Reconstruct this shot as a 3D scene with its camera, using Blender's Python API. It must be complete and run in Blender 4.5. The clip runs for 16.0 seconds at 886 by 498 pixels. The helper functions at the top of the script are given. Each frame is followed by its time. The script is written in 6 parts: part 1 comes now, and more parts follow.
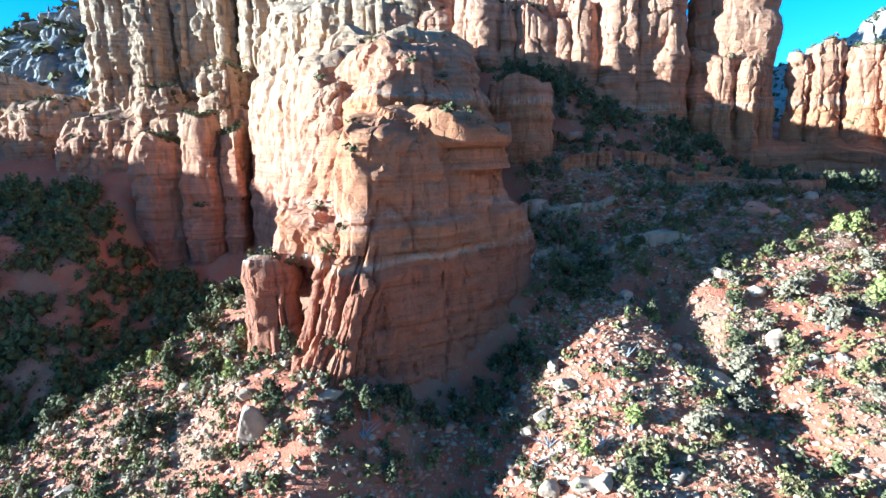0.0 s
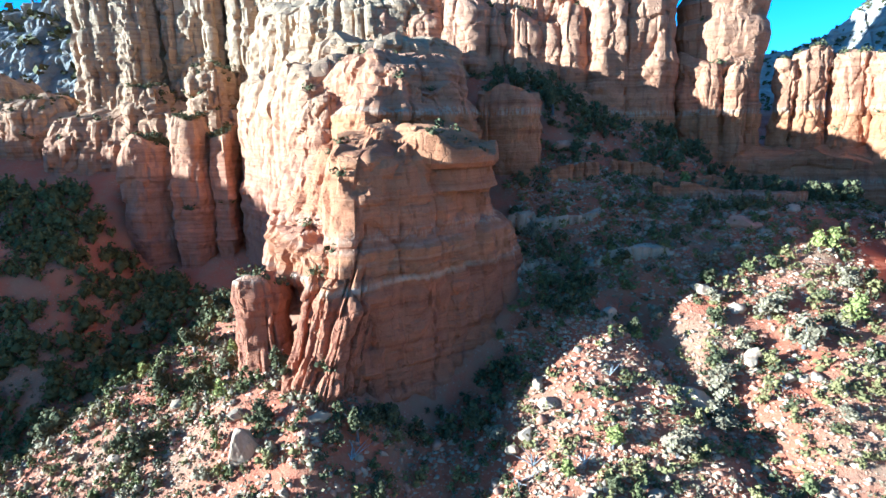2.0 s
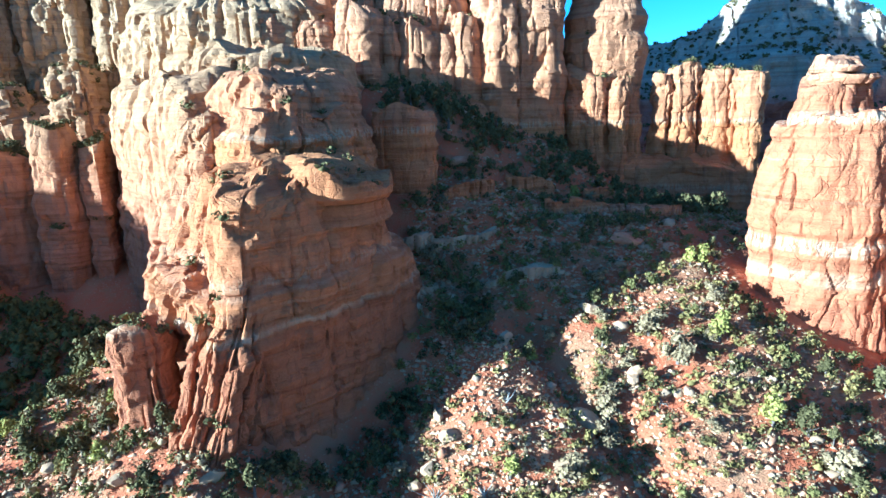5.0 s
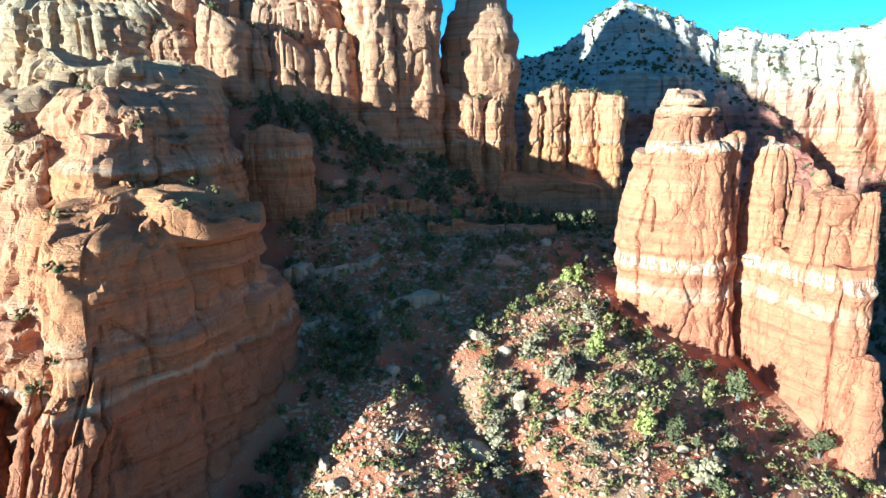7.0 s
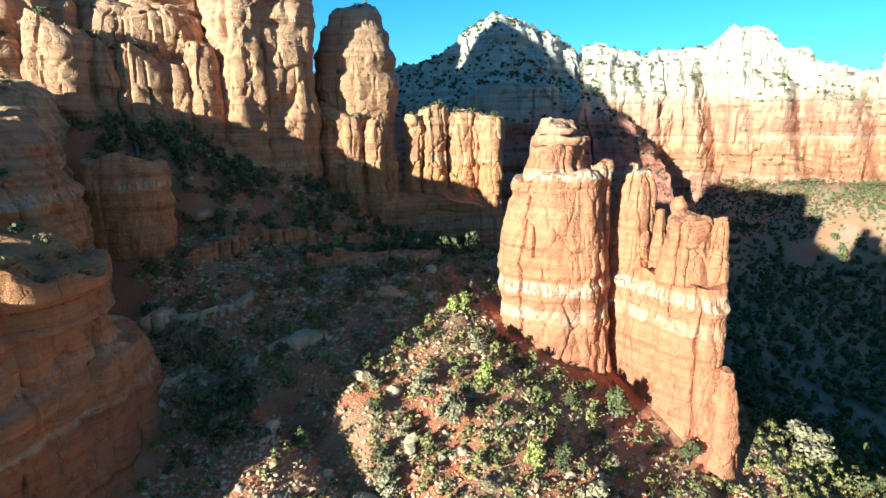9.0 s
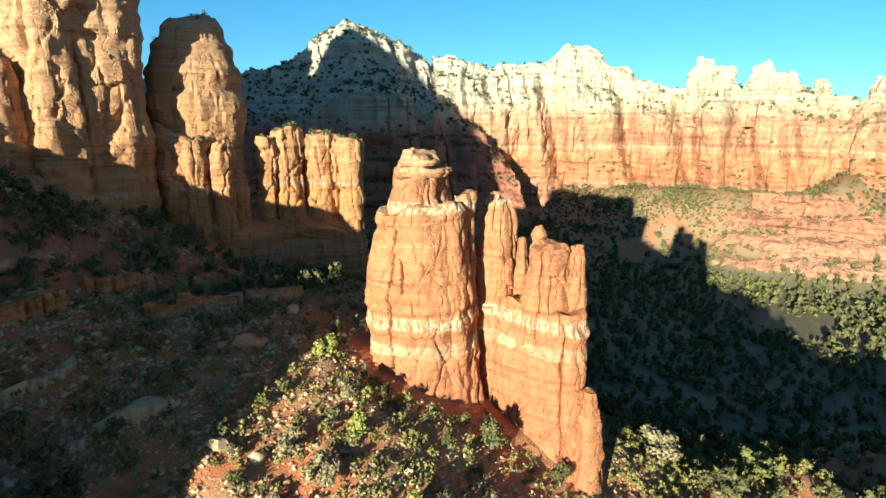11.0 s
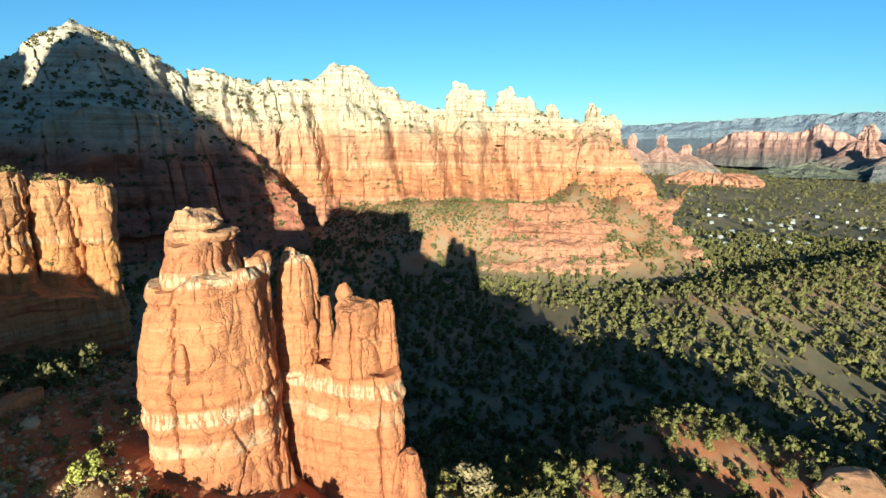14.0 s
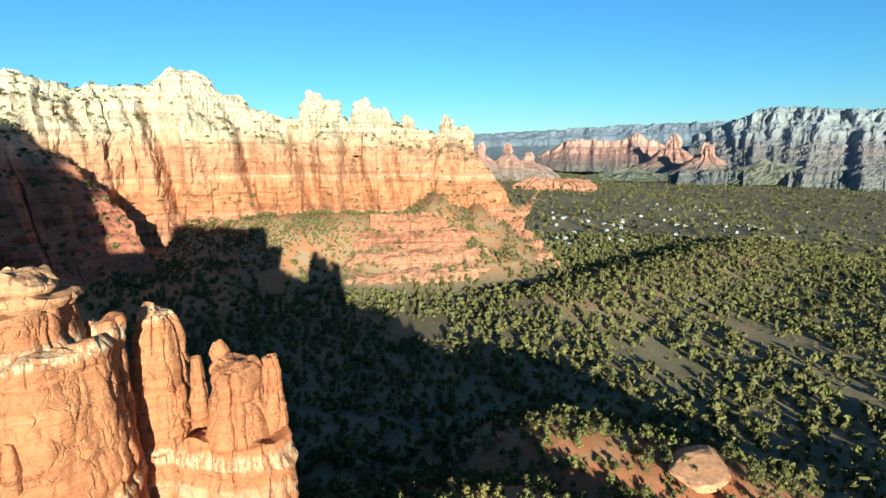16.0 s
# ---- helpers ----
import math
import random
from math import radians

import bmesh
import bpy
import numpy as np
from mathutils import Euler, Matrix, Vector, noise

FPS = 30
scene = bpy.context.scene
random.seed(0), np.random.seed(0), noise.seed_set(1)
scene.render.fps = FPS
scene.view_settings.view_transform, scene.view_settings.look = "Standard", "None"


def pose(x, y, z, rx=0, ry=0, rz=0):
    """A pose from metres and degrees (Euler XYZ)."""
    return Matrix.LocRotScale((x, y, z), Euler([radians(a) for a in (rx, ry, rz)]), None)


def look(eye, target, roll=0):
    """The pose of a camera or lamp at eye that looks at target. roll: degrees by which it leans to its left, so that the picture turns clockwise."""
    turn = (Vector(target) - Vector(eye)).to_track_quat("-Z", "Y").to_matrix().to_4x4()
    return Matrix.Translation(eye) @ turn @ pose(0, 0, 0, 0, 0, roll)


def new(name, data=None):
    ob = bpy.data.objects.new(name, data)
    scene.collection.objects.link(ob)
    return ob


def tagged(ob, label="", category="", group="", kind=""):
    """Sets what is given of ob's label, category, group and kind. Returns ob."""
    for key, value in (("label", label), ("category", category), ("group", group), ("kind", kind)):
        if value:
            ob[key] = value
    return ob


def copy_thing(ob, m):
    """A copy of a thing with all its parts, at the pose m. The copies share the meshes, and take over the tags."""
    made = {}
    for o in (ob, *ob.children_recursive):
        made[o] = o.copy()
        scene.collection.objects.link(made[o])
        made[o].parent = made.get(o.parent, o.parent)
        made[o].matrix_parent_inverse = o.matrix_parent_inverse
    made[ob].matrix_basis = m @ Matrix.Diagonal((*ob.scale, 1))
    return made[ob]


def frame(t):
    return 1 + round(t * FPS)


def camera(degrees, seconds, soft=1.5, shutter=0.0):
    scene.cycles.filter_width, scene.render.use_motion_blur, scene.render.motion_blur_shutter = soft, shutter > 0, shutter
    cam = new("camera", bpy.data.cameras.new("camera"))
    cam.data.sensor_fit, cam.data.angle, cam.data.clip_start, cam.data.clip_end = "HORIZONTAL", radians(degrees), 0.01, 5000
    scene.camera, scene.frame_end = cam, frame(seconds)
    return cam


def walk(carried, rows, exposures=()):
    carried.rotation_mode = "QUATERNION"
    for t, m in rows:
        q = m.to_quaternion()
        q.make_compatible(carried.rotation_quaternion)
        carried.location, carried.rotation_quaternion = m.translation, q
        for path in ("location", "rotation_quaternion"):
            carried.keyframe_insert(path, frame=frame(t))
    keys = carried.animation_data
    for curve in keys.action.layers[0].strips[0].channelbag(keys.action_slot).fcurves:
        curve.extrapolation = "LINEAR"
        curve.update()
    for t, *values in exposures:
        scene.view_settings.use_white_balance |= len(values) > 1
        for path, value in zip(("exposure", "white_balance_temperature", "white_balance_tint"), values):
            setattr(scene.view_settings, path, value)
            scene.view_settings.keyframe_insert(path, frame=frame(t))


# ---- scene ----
from itertools import product

# ---------------------------------------------------------------- camera
cam = camera(77.6, 16.0)
PATH = [
    (0.0, 0.00, 0.00, 0.00, -0.00, -9.80, -1.54),
    (0.5, 0.14, -0.07, 0.80, 0.14, -10.17, -1.53),
    (1.0, 0.28, -0.12, 1.56, 0.22, -10.60, -1.52),
    (1.5, 0.41, -0.12, 2.35, 0.52, -11.05, -1.53),
    (2.0, 0.58, -0.12, 3.07, 0.68, -11.48, -1.52),
    (2.5, 0.75, -0.03, 3.71, 0.70, -11.94, -1.47),
    (3.0, 0.93, 0.02, 4.33, 0.60, -12.36, -1.40),
    (3.5, 1.10, 0.27, 5.07, 0.65, -12.92, -1.39),
    (4.0, 1.31, 0.49, 5.71, 1.83, -13.19, -1.41),
    (4.5, 1.60, 0.78, 6.54, 6.31, -13.38, -1.38),
    (4.7, 1.73, 0.89, 6.91, 8.02, -13.54, -1.43),
    (6.8, 2.63, 2.79, 9.12, 21.23, -13.38, -0.80),
    (7.0, 2.79, 2.98, 9.37, 22.45, -13.41, -0.71),
    (7.5, 3.21, 3.42, 10.02, 25.79, -13.35, -0.66),
    (8.0, 3.57, 3.99, 10.61, 28.79, -13.31, -0.47),
    (8.5, 3.95, 4.63, 11.21, 31.61, -13.24, -0.31),
    (9.0, 4.34, 5.23, 11.76, 34.56, -13.15, -0.18),
    (9.2, 4.45, 5.45, 11.98, 35.98, -13.14, -0.21),
    (11.3, 6.40, 8.41, 14.63, 51.75, -12.36, 0.34),
    (11.5, 6.59, 8.70, 14.85, 53.49, -12.20, 0.30),
    (12.0, 7.05, 9.43, 15.40, 57.69, -11.91, 0.28),
    (12.5, 7.48, 10.18, 16.10, 61.93, -11.69, 0.30),
    (13.0, 7.96, 10.82, 16.65, 65.36, -11.49, 0.26),
    (13.5, 8.57, 11.66, 17.27, 69.36, -11.28, 0.25),
    (14.0, 9.09, 12.48, 17.85, 72.36, -11.09, 0.31),
    (14.5, 9.80, 13.42, 18.48, 75.15, -10.95, 0.34),
    (15.0, 10.48, 14.29, 19.03, 78.76, -10.74, 0.34),
    (15.5, 11.30, 15.27, 19.69, 83.42, -10.50, 0.22),
    (16.0, 12.02, 16.20, 20.25, 87.17, -10.28, 0.11),
]


def aim(x, y, z, yaw, pitch, roll):
    """A pose from a place and a heading: yaw to the right of +y, pitch up, roll to the left."""
    a, b = radians(yaw), radians(pitch)
    way = Vector((math.sin(a) * math.cos(b), math.cos(a) * math.cos(b), math.sin(b)))
    return look(Vector((x, y, z)), Vector((x, y, z)) + way, roll)


walk(cam, [(t, aim(*row)) for t, *row in PATH],
     exposures=[(0.0, 2.46, 3650, -2), (4.0, 2.4, 3720, -4), (7.0, 2.18, 3880, -11), (9.0, 2.0, 4220, -13), (11.5, 1.7, 4980, -17), (13.5, 1.6, 5020, -13), (16.0, 1.6, 4920, -12)])

# ---------------------------------------------------------------- light
SUN_YAW, SUN_ELEV = 77.3, 10.2          # the way the light travels, and its height
SUN_AWAY = Vector((math.sin(radians(SUN_YAW)), math.cos(radians(SUN_YAW)), 0))
world = bpy.data.worlds.new("sky")
scene.world = world
world.use_nodes = True
wn = world.node_tree.nodes
sky = wn.new("ShaderNodeTexSky")
sky.sky_type = "NISHITA"
sky.sun_disc = False
sky.sun_elevation = radians(SUN_ELEV)
sky.sun_rotation = radians(SUN_YAW + 180)
sky.altitude = 1400
sky.air_density, sky.dust_density, sky.ozone_density = 1.2, 0.0, 4.0
wn["Background"].inputs[1].default_value = 0.051
world.node_tree.links.new(sky.outputs[0], wn["Background"].inputs[0])
lamp = bpy.data.lights.new("sun", "SUN")
lamp.energy, lamp.angle, lamp.color = 4.7, radians(0.53), (1.0, 0.865, 0.66)
sun = new("sun", lamp)
sun.matrix_world = look((-200, -70, 120), Vector((-200, -70, 120)) + SUN_AWAY - Vector((0, 0, math.tan(radians(SUN_ELEV)))))


# ---------------------------------------------------------------- numbers
def hashed(ix, iy, iz, seed):
    """Repeatable random numbers from 0 to 1 for whole-number places."""
    n = (ix.astype(np.int64) * 374761393 + iy.astype(np.int64) * 668265263 + iz.astype(np.int64) * 2147483647 + seed * 974711) & 0xFFFFFFFF
    n = ((n ^ (n >> 13)) * 1274126177) & 0xFFFFFFFF
    n = ((n ^ (n >> 16)) * 2246822519) & 0xFFFFFFFF
    return ((n ^ (n >> 15)) & 0xFFFFFF) / 0xFFFFFF


def vnoise(x, y, z=0.0, seed=0):
    """Smooth noise from -1 to 1."""
    x, y, z = np.broadcast_arrays(np.asarray(x, float), np.asarray(y, float), np.asarray(z, float))
    fx, fy, fz = np.floor(x), np.floor(y), np.floor(z)
    u, v, w = (q * q * (3 - 2 * q) for q in (x - fx, y - fy, z - fz))
    total = 0
    for a, b, c in product((0, 1), repeat=3):
        k = (u if a else 1 - u) * (v if b else 1 - v) * (w if c else 1 - w)
        total = total + k * hashed(fx + a, fy + b, fz + c, seed)
    return 2 * total - 1


def fbm(x, y, z=0.0, seed=0, octaves=4):
    total, size, amp = 0, 1.0, 0.5
    for k in range(octaves):
        total = total + amp * vnoise(np.asarray(x) * size, np.asarray(y) * size, np.asarray(z) * size, seed + 17 * k)
        size, amp = size * 2.03, amp * 0.5
    return total


def cells(x, y, z, seed):
    """Uneven blocks that fill space: each block's own number from 0 to 1, and the gap to the next block."""
    fx, fy, fz = np.floor(x), np.floor(y), np.floor(z)
    first, second, own = np.full(x.shape, 9.0), np.full(x.shape, 9.0), np.zeros(x.shape)
    for a, b, c in product((-1, 0, 1), repeat=3):
        n = (hashed(fx + a, fy + b, fz + c, seed) * 0xFFFFFF).astype(np.int64)
        d = np.sqrt((fx + a + 0.1 + 0.8 * (n & 255) / 255 - x) ** 2 + (fy + b + 0.1 + 0.8 * ((n >> 8) & 255) / 255 - y) ** 2 + (fz + c + 0.1 + 0.8 * ((n >> 16) & 255) / 255 - z) ** 2)
        second = np.minimum(second, np.maximum(first, d))
        own = np.where(d < first, ((n * 7919) & 1023) / 1023, own)
        first = np.minimum(first, d)
    return own, second - first


def step(a, b, x):
    q = np.clip((np.asarray(x, float) - a) / (b - a), 0, 1)
    return q * q * (3 - 2 * q)


def to_segment(x, y, ax, ay, bx, by):
    """Distance in plan from a stretch of line, and how far along it."""
    dx, dy = bx - ax, by - ay
    q = np.clip(((x - ax) * dx + (y - ay) * dy) / (dx * dx + dy * dy), 0, 1)
    return np.hypot(x - ax - q * dx, y - ay - q * dy), q


def ground_height(x, y, fine=True):
    """The lie of the land: a talus slope under the butte and cliffs, a spur out to the spires, the wooded valley, the far ridge's skirt."""
    x, y = np.asarray(x, float), np.asarray(y, float)
    slope = -22.0 + 0.5 * (np.minimum(y, 80) - 32) + 0.1 * np.clip(y - 80, 0, 60)
    slope = np.where(y < 32, -22.0 + 0.42 * (y - 32), slope)
    slope = slope - 0.36 * np.clip(-10 - x, 0, 60) + 0.1 * np.clip(-60 - x, 0, 200)
    slope = slope + 4.0 * np.exp(-((x - 36) / 16) ** 2) * step(15, 40, y) * (1 - step(55, 70, y))
    slope = slope + 5.0 * step(26, 12, x) * step(64, 80, y) - 6.0 * step(26, 46, x) * step(62, 78, y)
    slope = slope + 4.0 * step(55, 67, y) * step(32, 18, x) * step(-4, 6, x) + 2.5 * step(66, 78, y) * step(22, 30, x) * step(46, 38, x)
    d5, _ = to_segment(x, y, 4, 47, -4, 22)
    slope = slope - 4.2 * np.exp(-(d5 / 5.5) ** 2) * step(50, 44, y)
    d6, _ = to_segment(x, y, 18.5, 48, 24, 34)
    slope = slope - 2.2 * np.exp(-(d6 / 2.3) ** 2) + 1.6 * np.exp(-((x - 13) / 4.5) ** 2 - ((y - 44) / 5) ** 2)
    slope = slope + 2.6 * np.exp(-((x + 8.5) / 4.5) ** 2 - ((y - 38) / 4.5) ** 2)
    slope = slope + 2.0 * np.exp(-((x + 15.5) / 3.5) ** 2 - ((y - 42) / 3.0) ** 2)
    # the ravine behind the crest of the slope
    off = (x + 17) * -0.46 + (y - 57) * 0.885
    slope = slope - 0.85 * np.clip(off, 0, 17) * step(-8, -18, x) + 0.5 * np.clip(off - 20, 0, 20) * step(-8, -18, x)
    bench = -15.5 + 0.55 * np.clip(y - 76, 0, 40)
    slope = np.where(x < -40, np.maximum(slope, bench * step(74, 77, y - 0.2 * (x + 60)) - 60 * (1 - step(74, 77, y - 0.2 * (x + 60)))) * step(-40, -46, x) + slope * (1 - step(-40, -46, x)), slope)
    slope = slope - 9.5 * step(-56, -46, x) * step(-12, -26, x) * step(64, 80, y)
    slope = np.maximum(slope, -60 + 0.02 * y)
    valley = -72.0 + 0.004 * np.clip(np.hypot(x, y) - 300, 0, 5000) + 2.5 * vnoise(x / 90, y / 90, 0, 3) + 8 * vnoise(x / 400, y / 400, 0, 4) * step(350, 900, np.hypot(x, y))
    drop = step(52, 150, x + 0.25 * (y - 40) + 5 * vnoise(y / 22, 0.5, 0, 8))
    z = slope * (1 - drop) + valley * drop
    z = np.where(y < -30, np.minimum(z, z * 0 - 45 + 0.1 * (y + 30)) * step(-30, -60, y) + z * (1 - step(-30, -60, y)), z)
    d, q = to_segment(x, y, 400, 300, 455, 20)
    skirt = np.interp(q, [0, 0.3, 0.5, 1], [-34, -30, -26, -28]) - 0.58 * np.clip(d - 15, 0, 200)
    fan = -13 - 0.67 * np.clip(np.hypot(x - 454, y - 42) - 6, 0, 200)
    skirt = np.maximum(skirt, fan) - 2.0 + (4 - 12 * np.abs(vnoise(x / 110, y / 26, 0, 9)) + 3 * vnoise(x / 16, y / 16, 0, 10)) * step(4, 40, d)
    z = np.maximum(z, skirt * step(180, 260, x) + (-99) * (1 - step(180, 260, x)))
    d4, q4 = to_segment(x, y, 300, -20, 520, -250)
    z = z + 11 * np.exp(-(d4 / 42) ** 2) * step(0, 0.15, q4 + 0.05) * step(170, 260, x)
    d3, q3 = to_segment(x, y, 458, 8, 415, -46)
    z = np.maximum(z, -20 - 48 * q3 - 0.85 * np.clip(d3 - 4, 0, 200))
    z = np.maximum(z, np.where((y > 120) & (x > 60), -40 - 0.25 * np.clip(np.hypot(x - 330, y - 400) - 130, 0, 500), -99))
    # two low spurs beyond the spires
    d7, q7 = to_segment(x, y, 60, 27, 81, 16)
    z = np.maximum(z, -25.0 - 4.5 * q7 - 0.6 * np.clip(d7 - 4, 0, 100) + 1.2 * vnoise(x / 6, y / 6, 0, 71))
    d8, _ = to_segment(x, y, 148, -12, 130, -42)
    z = np.maximum(z, -51.5 - 0.5 * np.clip(d8 - 5, 0, 100) + 1.5 * vnoise(x / 8, y / 8, 0, 72))
    if fine:
        near = 1 - step(90, 260, np.hypot(x - 20, y - 40))
        z = z + near * (1.1 * fbm(x / 7, y / 7, 0, 21, 4) + 0.5 * fbm(x / 2.2, y / 2.2, 0, 22, 3)) + (1 - near) * 1.2 * fbm(x / 30, y / 30, 0, 23, 3)
    return z


# ---------------------------------------------------------------- materials
def shader(name):
    mat = bpy.data.materials.new(name)
    mat.use_nodes = True
    nodes, links = mat.node_tree.nodes, mat.node_tree.links
    return mat, nodes, links, nodes["Principled BSDF"]


def node(nodes, kind, **inputs):
    n = nodes.new(kind)
    for key, value in inputs.items():
        n.inputs[key.replace("_", " ")].default_value = value
    return n


def ramp(nodes, links, source, stops, mode="LINEAR"):
    n = nodes.new("ShaderNodeValToRGB")
    n.color_ramp.interpolation = mode
    while len(n.color_ramp.elements) < len(stops):
        n.color_ramp.elements.new(0.5)
    for e, (place, colour) in zip(n.color_ramp.elements, stops):
        e.position, e.color = place, (*colour, 1)
    links.new(source, n.inputs[0])
    return n.outputs[0]


def mixed(nodes, links, kind, fac, a, b):
    n = nodes.new("ShaderNodeMix")
    n.data_type, n.blend_type = "RGBA", kind
    for socket, value in ((n.inputs[0], fac), (n.inputs[6], a), (n.inputs[7], b)):
        if isinstance(value, (int, float)):
            socket.default_value = value
        elif isinstance(value, tuple):
            socket.default_value = (*value, 1)
        else:
            links.new(value, socket)
    return n.outputs[2]


def math_node(nodes, links, op, a, b=0.0, clamp=False):
    n = nodes.new("ShaderNodeMath")
    n.operation, n.use_clamp = op, clamp
    for socket, value in ((n.inputs[0], a), (n.inputs[1], b)):
        if isinstance(value, (int, float)):
            socket.default_value = value
        else:
            links.new(value, socket)
    return n.outputs[0]


def place_scaled(nodes, links, sx, sy, sz):
    """World place, stretched."""
    geo = nodes.new("ShaderNodeNewGeometry")
    m = nodes.new("ShaderNodeVectorMath")
    m.operation = "MULTIPLY"
    m.inputs[1].default_value = (sx, sy, sz)
    links.new(geo.outputs["Position"], m.inputs[0])
    return m.outputs[0]


def noise_at(nodes, links, vector, scale, detail=4.0, rough=0.55):
    n = node(nodes, "ShaderNodeTexNoise", Scale=scale, Detail=detail, Roughness=rough)
    links.new(vector, n.inputs["Vector"])
    return n.outputs[0]


def rock_material(name, low, high, stops, size=1.0, bands=1.0, dark=(0.16, 0.07, 0.045), pale=(), fringe=(), pale_colour=(0.53, 0.37, 0.21), runs_by=0.5):
    """Bedded sandstone. stops: colours of the beds from the height low to the height high; size: grain size, larger for far rock."""
    mat, nodes, links, bsdf = shader(name)
    flat = place_scaled(nodes, links, 1, 1, 1)
    sep = nodes.new("ShaderNodeSeparateXYZ")
    links.new(flat, sep.inputs[0])
    warp = noise_at(nodes, links, flat, 0.09 / size, 3)
    z = math_node(nodes, links, "ADD", sep.outputs[2], math_node(nodes, links, "MULTIPLY", math_node(nodes, links, "SUBTRACT", warp, 0.5), 1.6 * size))
    level = math_node(nodes, links, "DIVIDE", math_node(nodes, links, "SUBTRACT", z, low), high - low, True)
    colour = ramp(nodes, links, level, [((h - low) / (high - low), c) for h, c in stops])
    if pale:
        bent_level = math_node(nodes, links, "ADD", level, math_node(nodes, links, "MULTIPLY", math_node(nodes, links, "SUBTRACT", noise_at(nodes, links, place_scaled(nodes, links, 1.3, 1.3, 0.15), 1.0, 5, 0.6), 0.5), 0.012))
        patch = ramp(nodes, links, noise_at(nodes, links, place_scaled(nodes, links, 0.3, 0.3, 0.2), 1.0, 5, 0.7), [(0.36, (0.1, 0.1, 0.1)), (0.56, (1, 1, 1))])
        streak = ramp(nodes, links, noise_at(nodes, links, place_scaled(nodes, links, 3.2, 3.2, 0.22), 1.0, 4, 0.6), [(0.42, (0.0, 0.0, 0.0)), (0.54, (1, 1, 1))])
        line = ramp(nodes, links, bent_level, [((h - low) / (high - low), (f, f, f)) for h, f in pale])
        colour = mixed(nodes, links, "MIX", mixed(nodes, links, "MULTIPLY", 1.0, line, patch), colour, pale_colour)
        band = ramp(nodes, links, bent_level, [((h - low) / (high - low), (f, f, f)) for h, f in fringe])
        colour = mixed(nodes, links, "MIX", mixed(nodes, links, "MULTIPLY", 1.0, band, streak), colour, pale_colour)
    # fine bedding
    beds = noise_at(nodes, links, place_scaled(nodes, links, 0.05 / size, 0.05 / size, 1.7 / size), 1.0, 5, 0.65)
    colour = mixed(nodes, links, "MULTIPLY", min(1.0, 0.75 * bands), colour, ramp(nodes, links, beds, [(0.3, (0.62, 0.52, 0.48)), (0.5, (1, 1, 1)), (0.68, (1.18, 1.15, 1.1))]))
    # runs of desert varnish down the faces
    runs = noise_at(nodes, links, place_scaled(nodes, links, 0.9 / size, 0.9 / size, 0.07 / size), 1.0, 5, 0.6)
    colour = mixed(nodes, links, "MIX", math_node(nodes, links, "MULTIPLY", ramp(nodes, links, runs, [(0.55, (0, 0, 0)), (0.75, (1, 1, 1))]), runs_by), colour, dark)
    # blotches and grain
    blot = noise_at(nodes, links, flat, 0.5 / size, 6, 0.65)
    colour = mixed(nodes, links, "MULTIPLY", 0.7, colour, ramp(nodes, links, blot, [(0.25, (0.66, 0.62, 0.6)), (0.5, (1, 1, 1)), (0.75, (1.2, 1.2, 1.18))]))
    grain = noise_at(nodes, links, flat, 6.0 / size, 5, 0.7)
    colour = mixed(nodes, links, "MULTIPLY", 0.5, colour, ramp(nodes, links, grain, [(0.3, (0.75, 0.73, 0.72)), (0.6, (1.1, 1.1, 1.1))]))
    links.new(colour, bsdf.inputs["Base Color"])
    bsdf.inputs["Roughness"].default_value = 0.92
    bsdf.inputs["Specular IOR Level"].default_value = 0.2
    cracks = node(nodes, "ShaderNodeTexVoronoi", Scale=1.0)
    cracks.feature = "DISTANCE_TO_EDGE"
    bent = nodes.new("ShaderNodeVectorMath")
    bent.operation = "ADD"
    wob = node(nodes, "ShaderNodeTexNoise", Scale=0.7 / size, Detail=4.0)
    links.new(flat, wob.inputs["Vector"])
    links.new(wob.outputs["Color"], bent.inputs[0])
    links.new(place_scaled(nodes, links, 0.42 / size, 0.42 / size, 0.2 / size), bent.inputs[1])
    links.new(bent.outputs[0], cracks.inputs["Vector"])
    edge = ramp(nodes, links, cracks.outputs["Distance"], [(0.0, (0, 0, 0)), (0.05, (1, 1, 1))])
    tall = math_node(nodes, links, "ADD", math_node(nodes, links, "MULTIPLY", beds, 0.8), math_node(nodes, links, "MULTIPLY", blot, 0.7))
    tall = math_node(nodes, links, "ADD", tall, math_node(nodes, links, "MULTIPLY", edge, 0.17))
    tall = math_node(nodes, links, "ADD", tall, math_node(nodes, links, "MULTIPLY", grain, 0.25))
    bump = node(nodes, "ShaderNodeBump", Strength=1.0, Distance=0.5 * size)
    links.new(tall, bump.inputs["Height"])
    links.new(bump.outputs[0], bsdf.inputs["Normal"])
    return mat


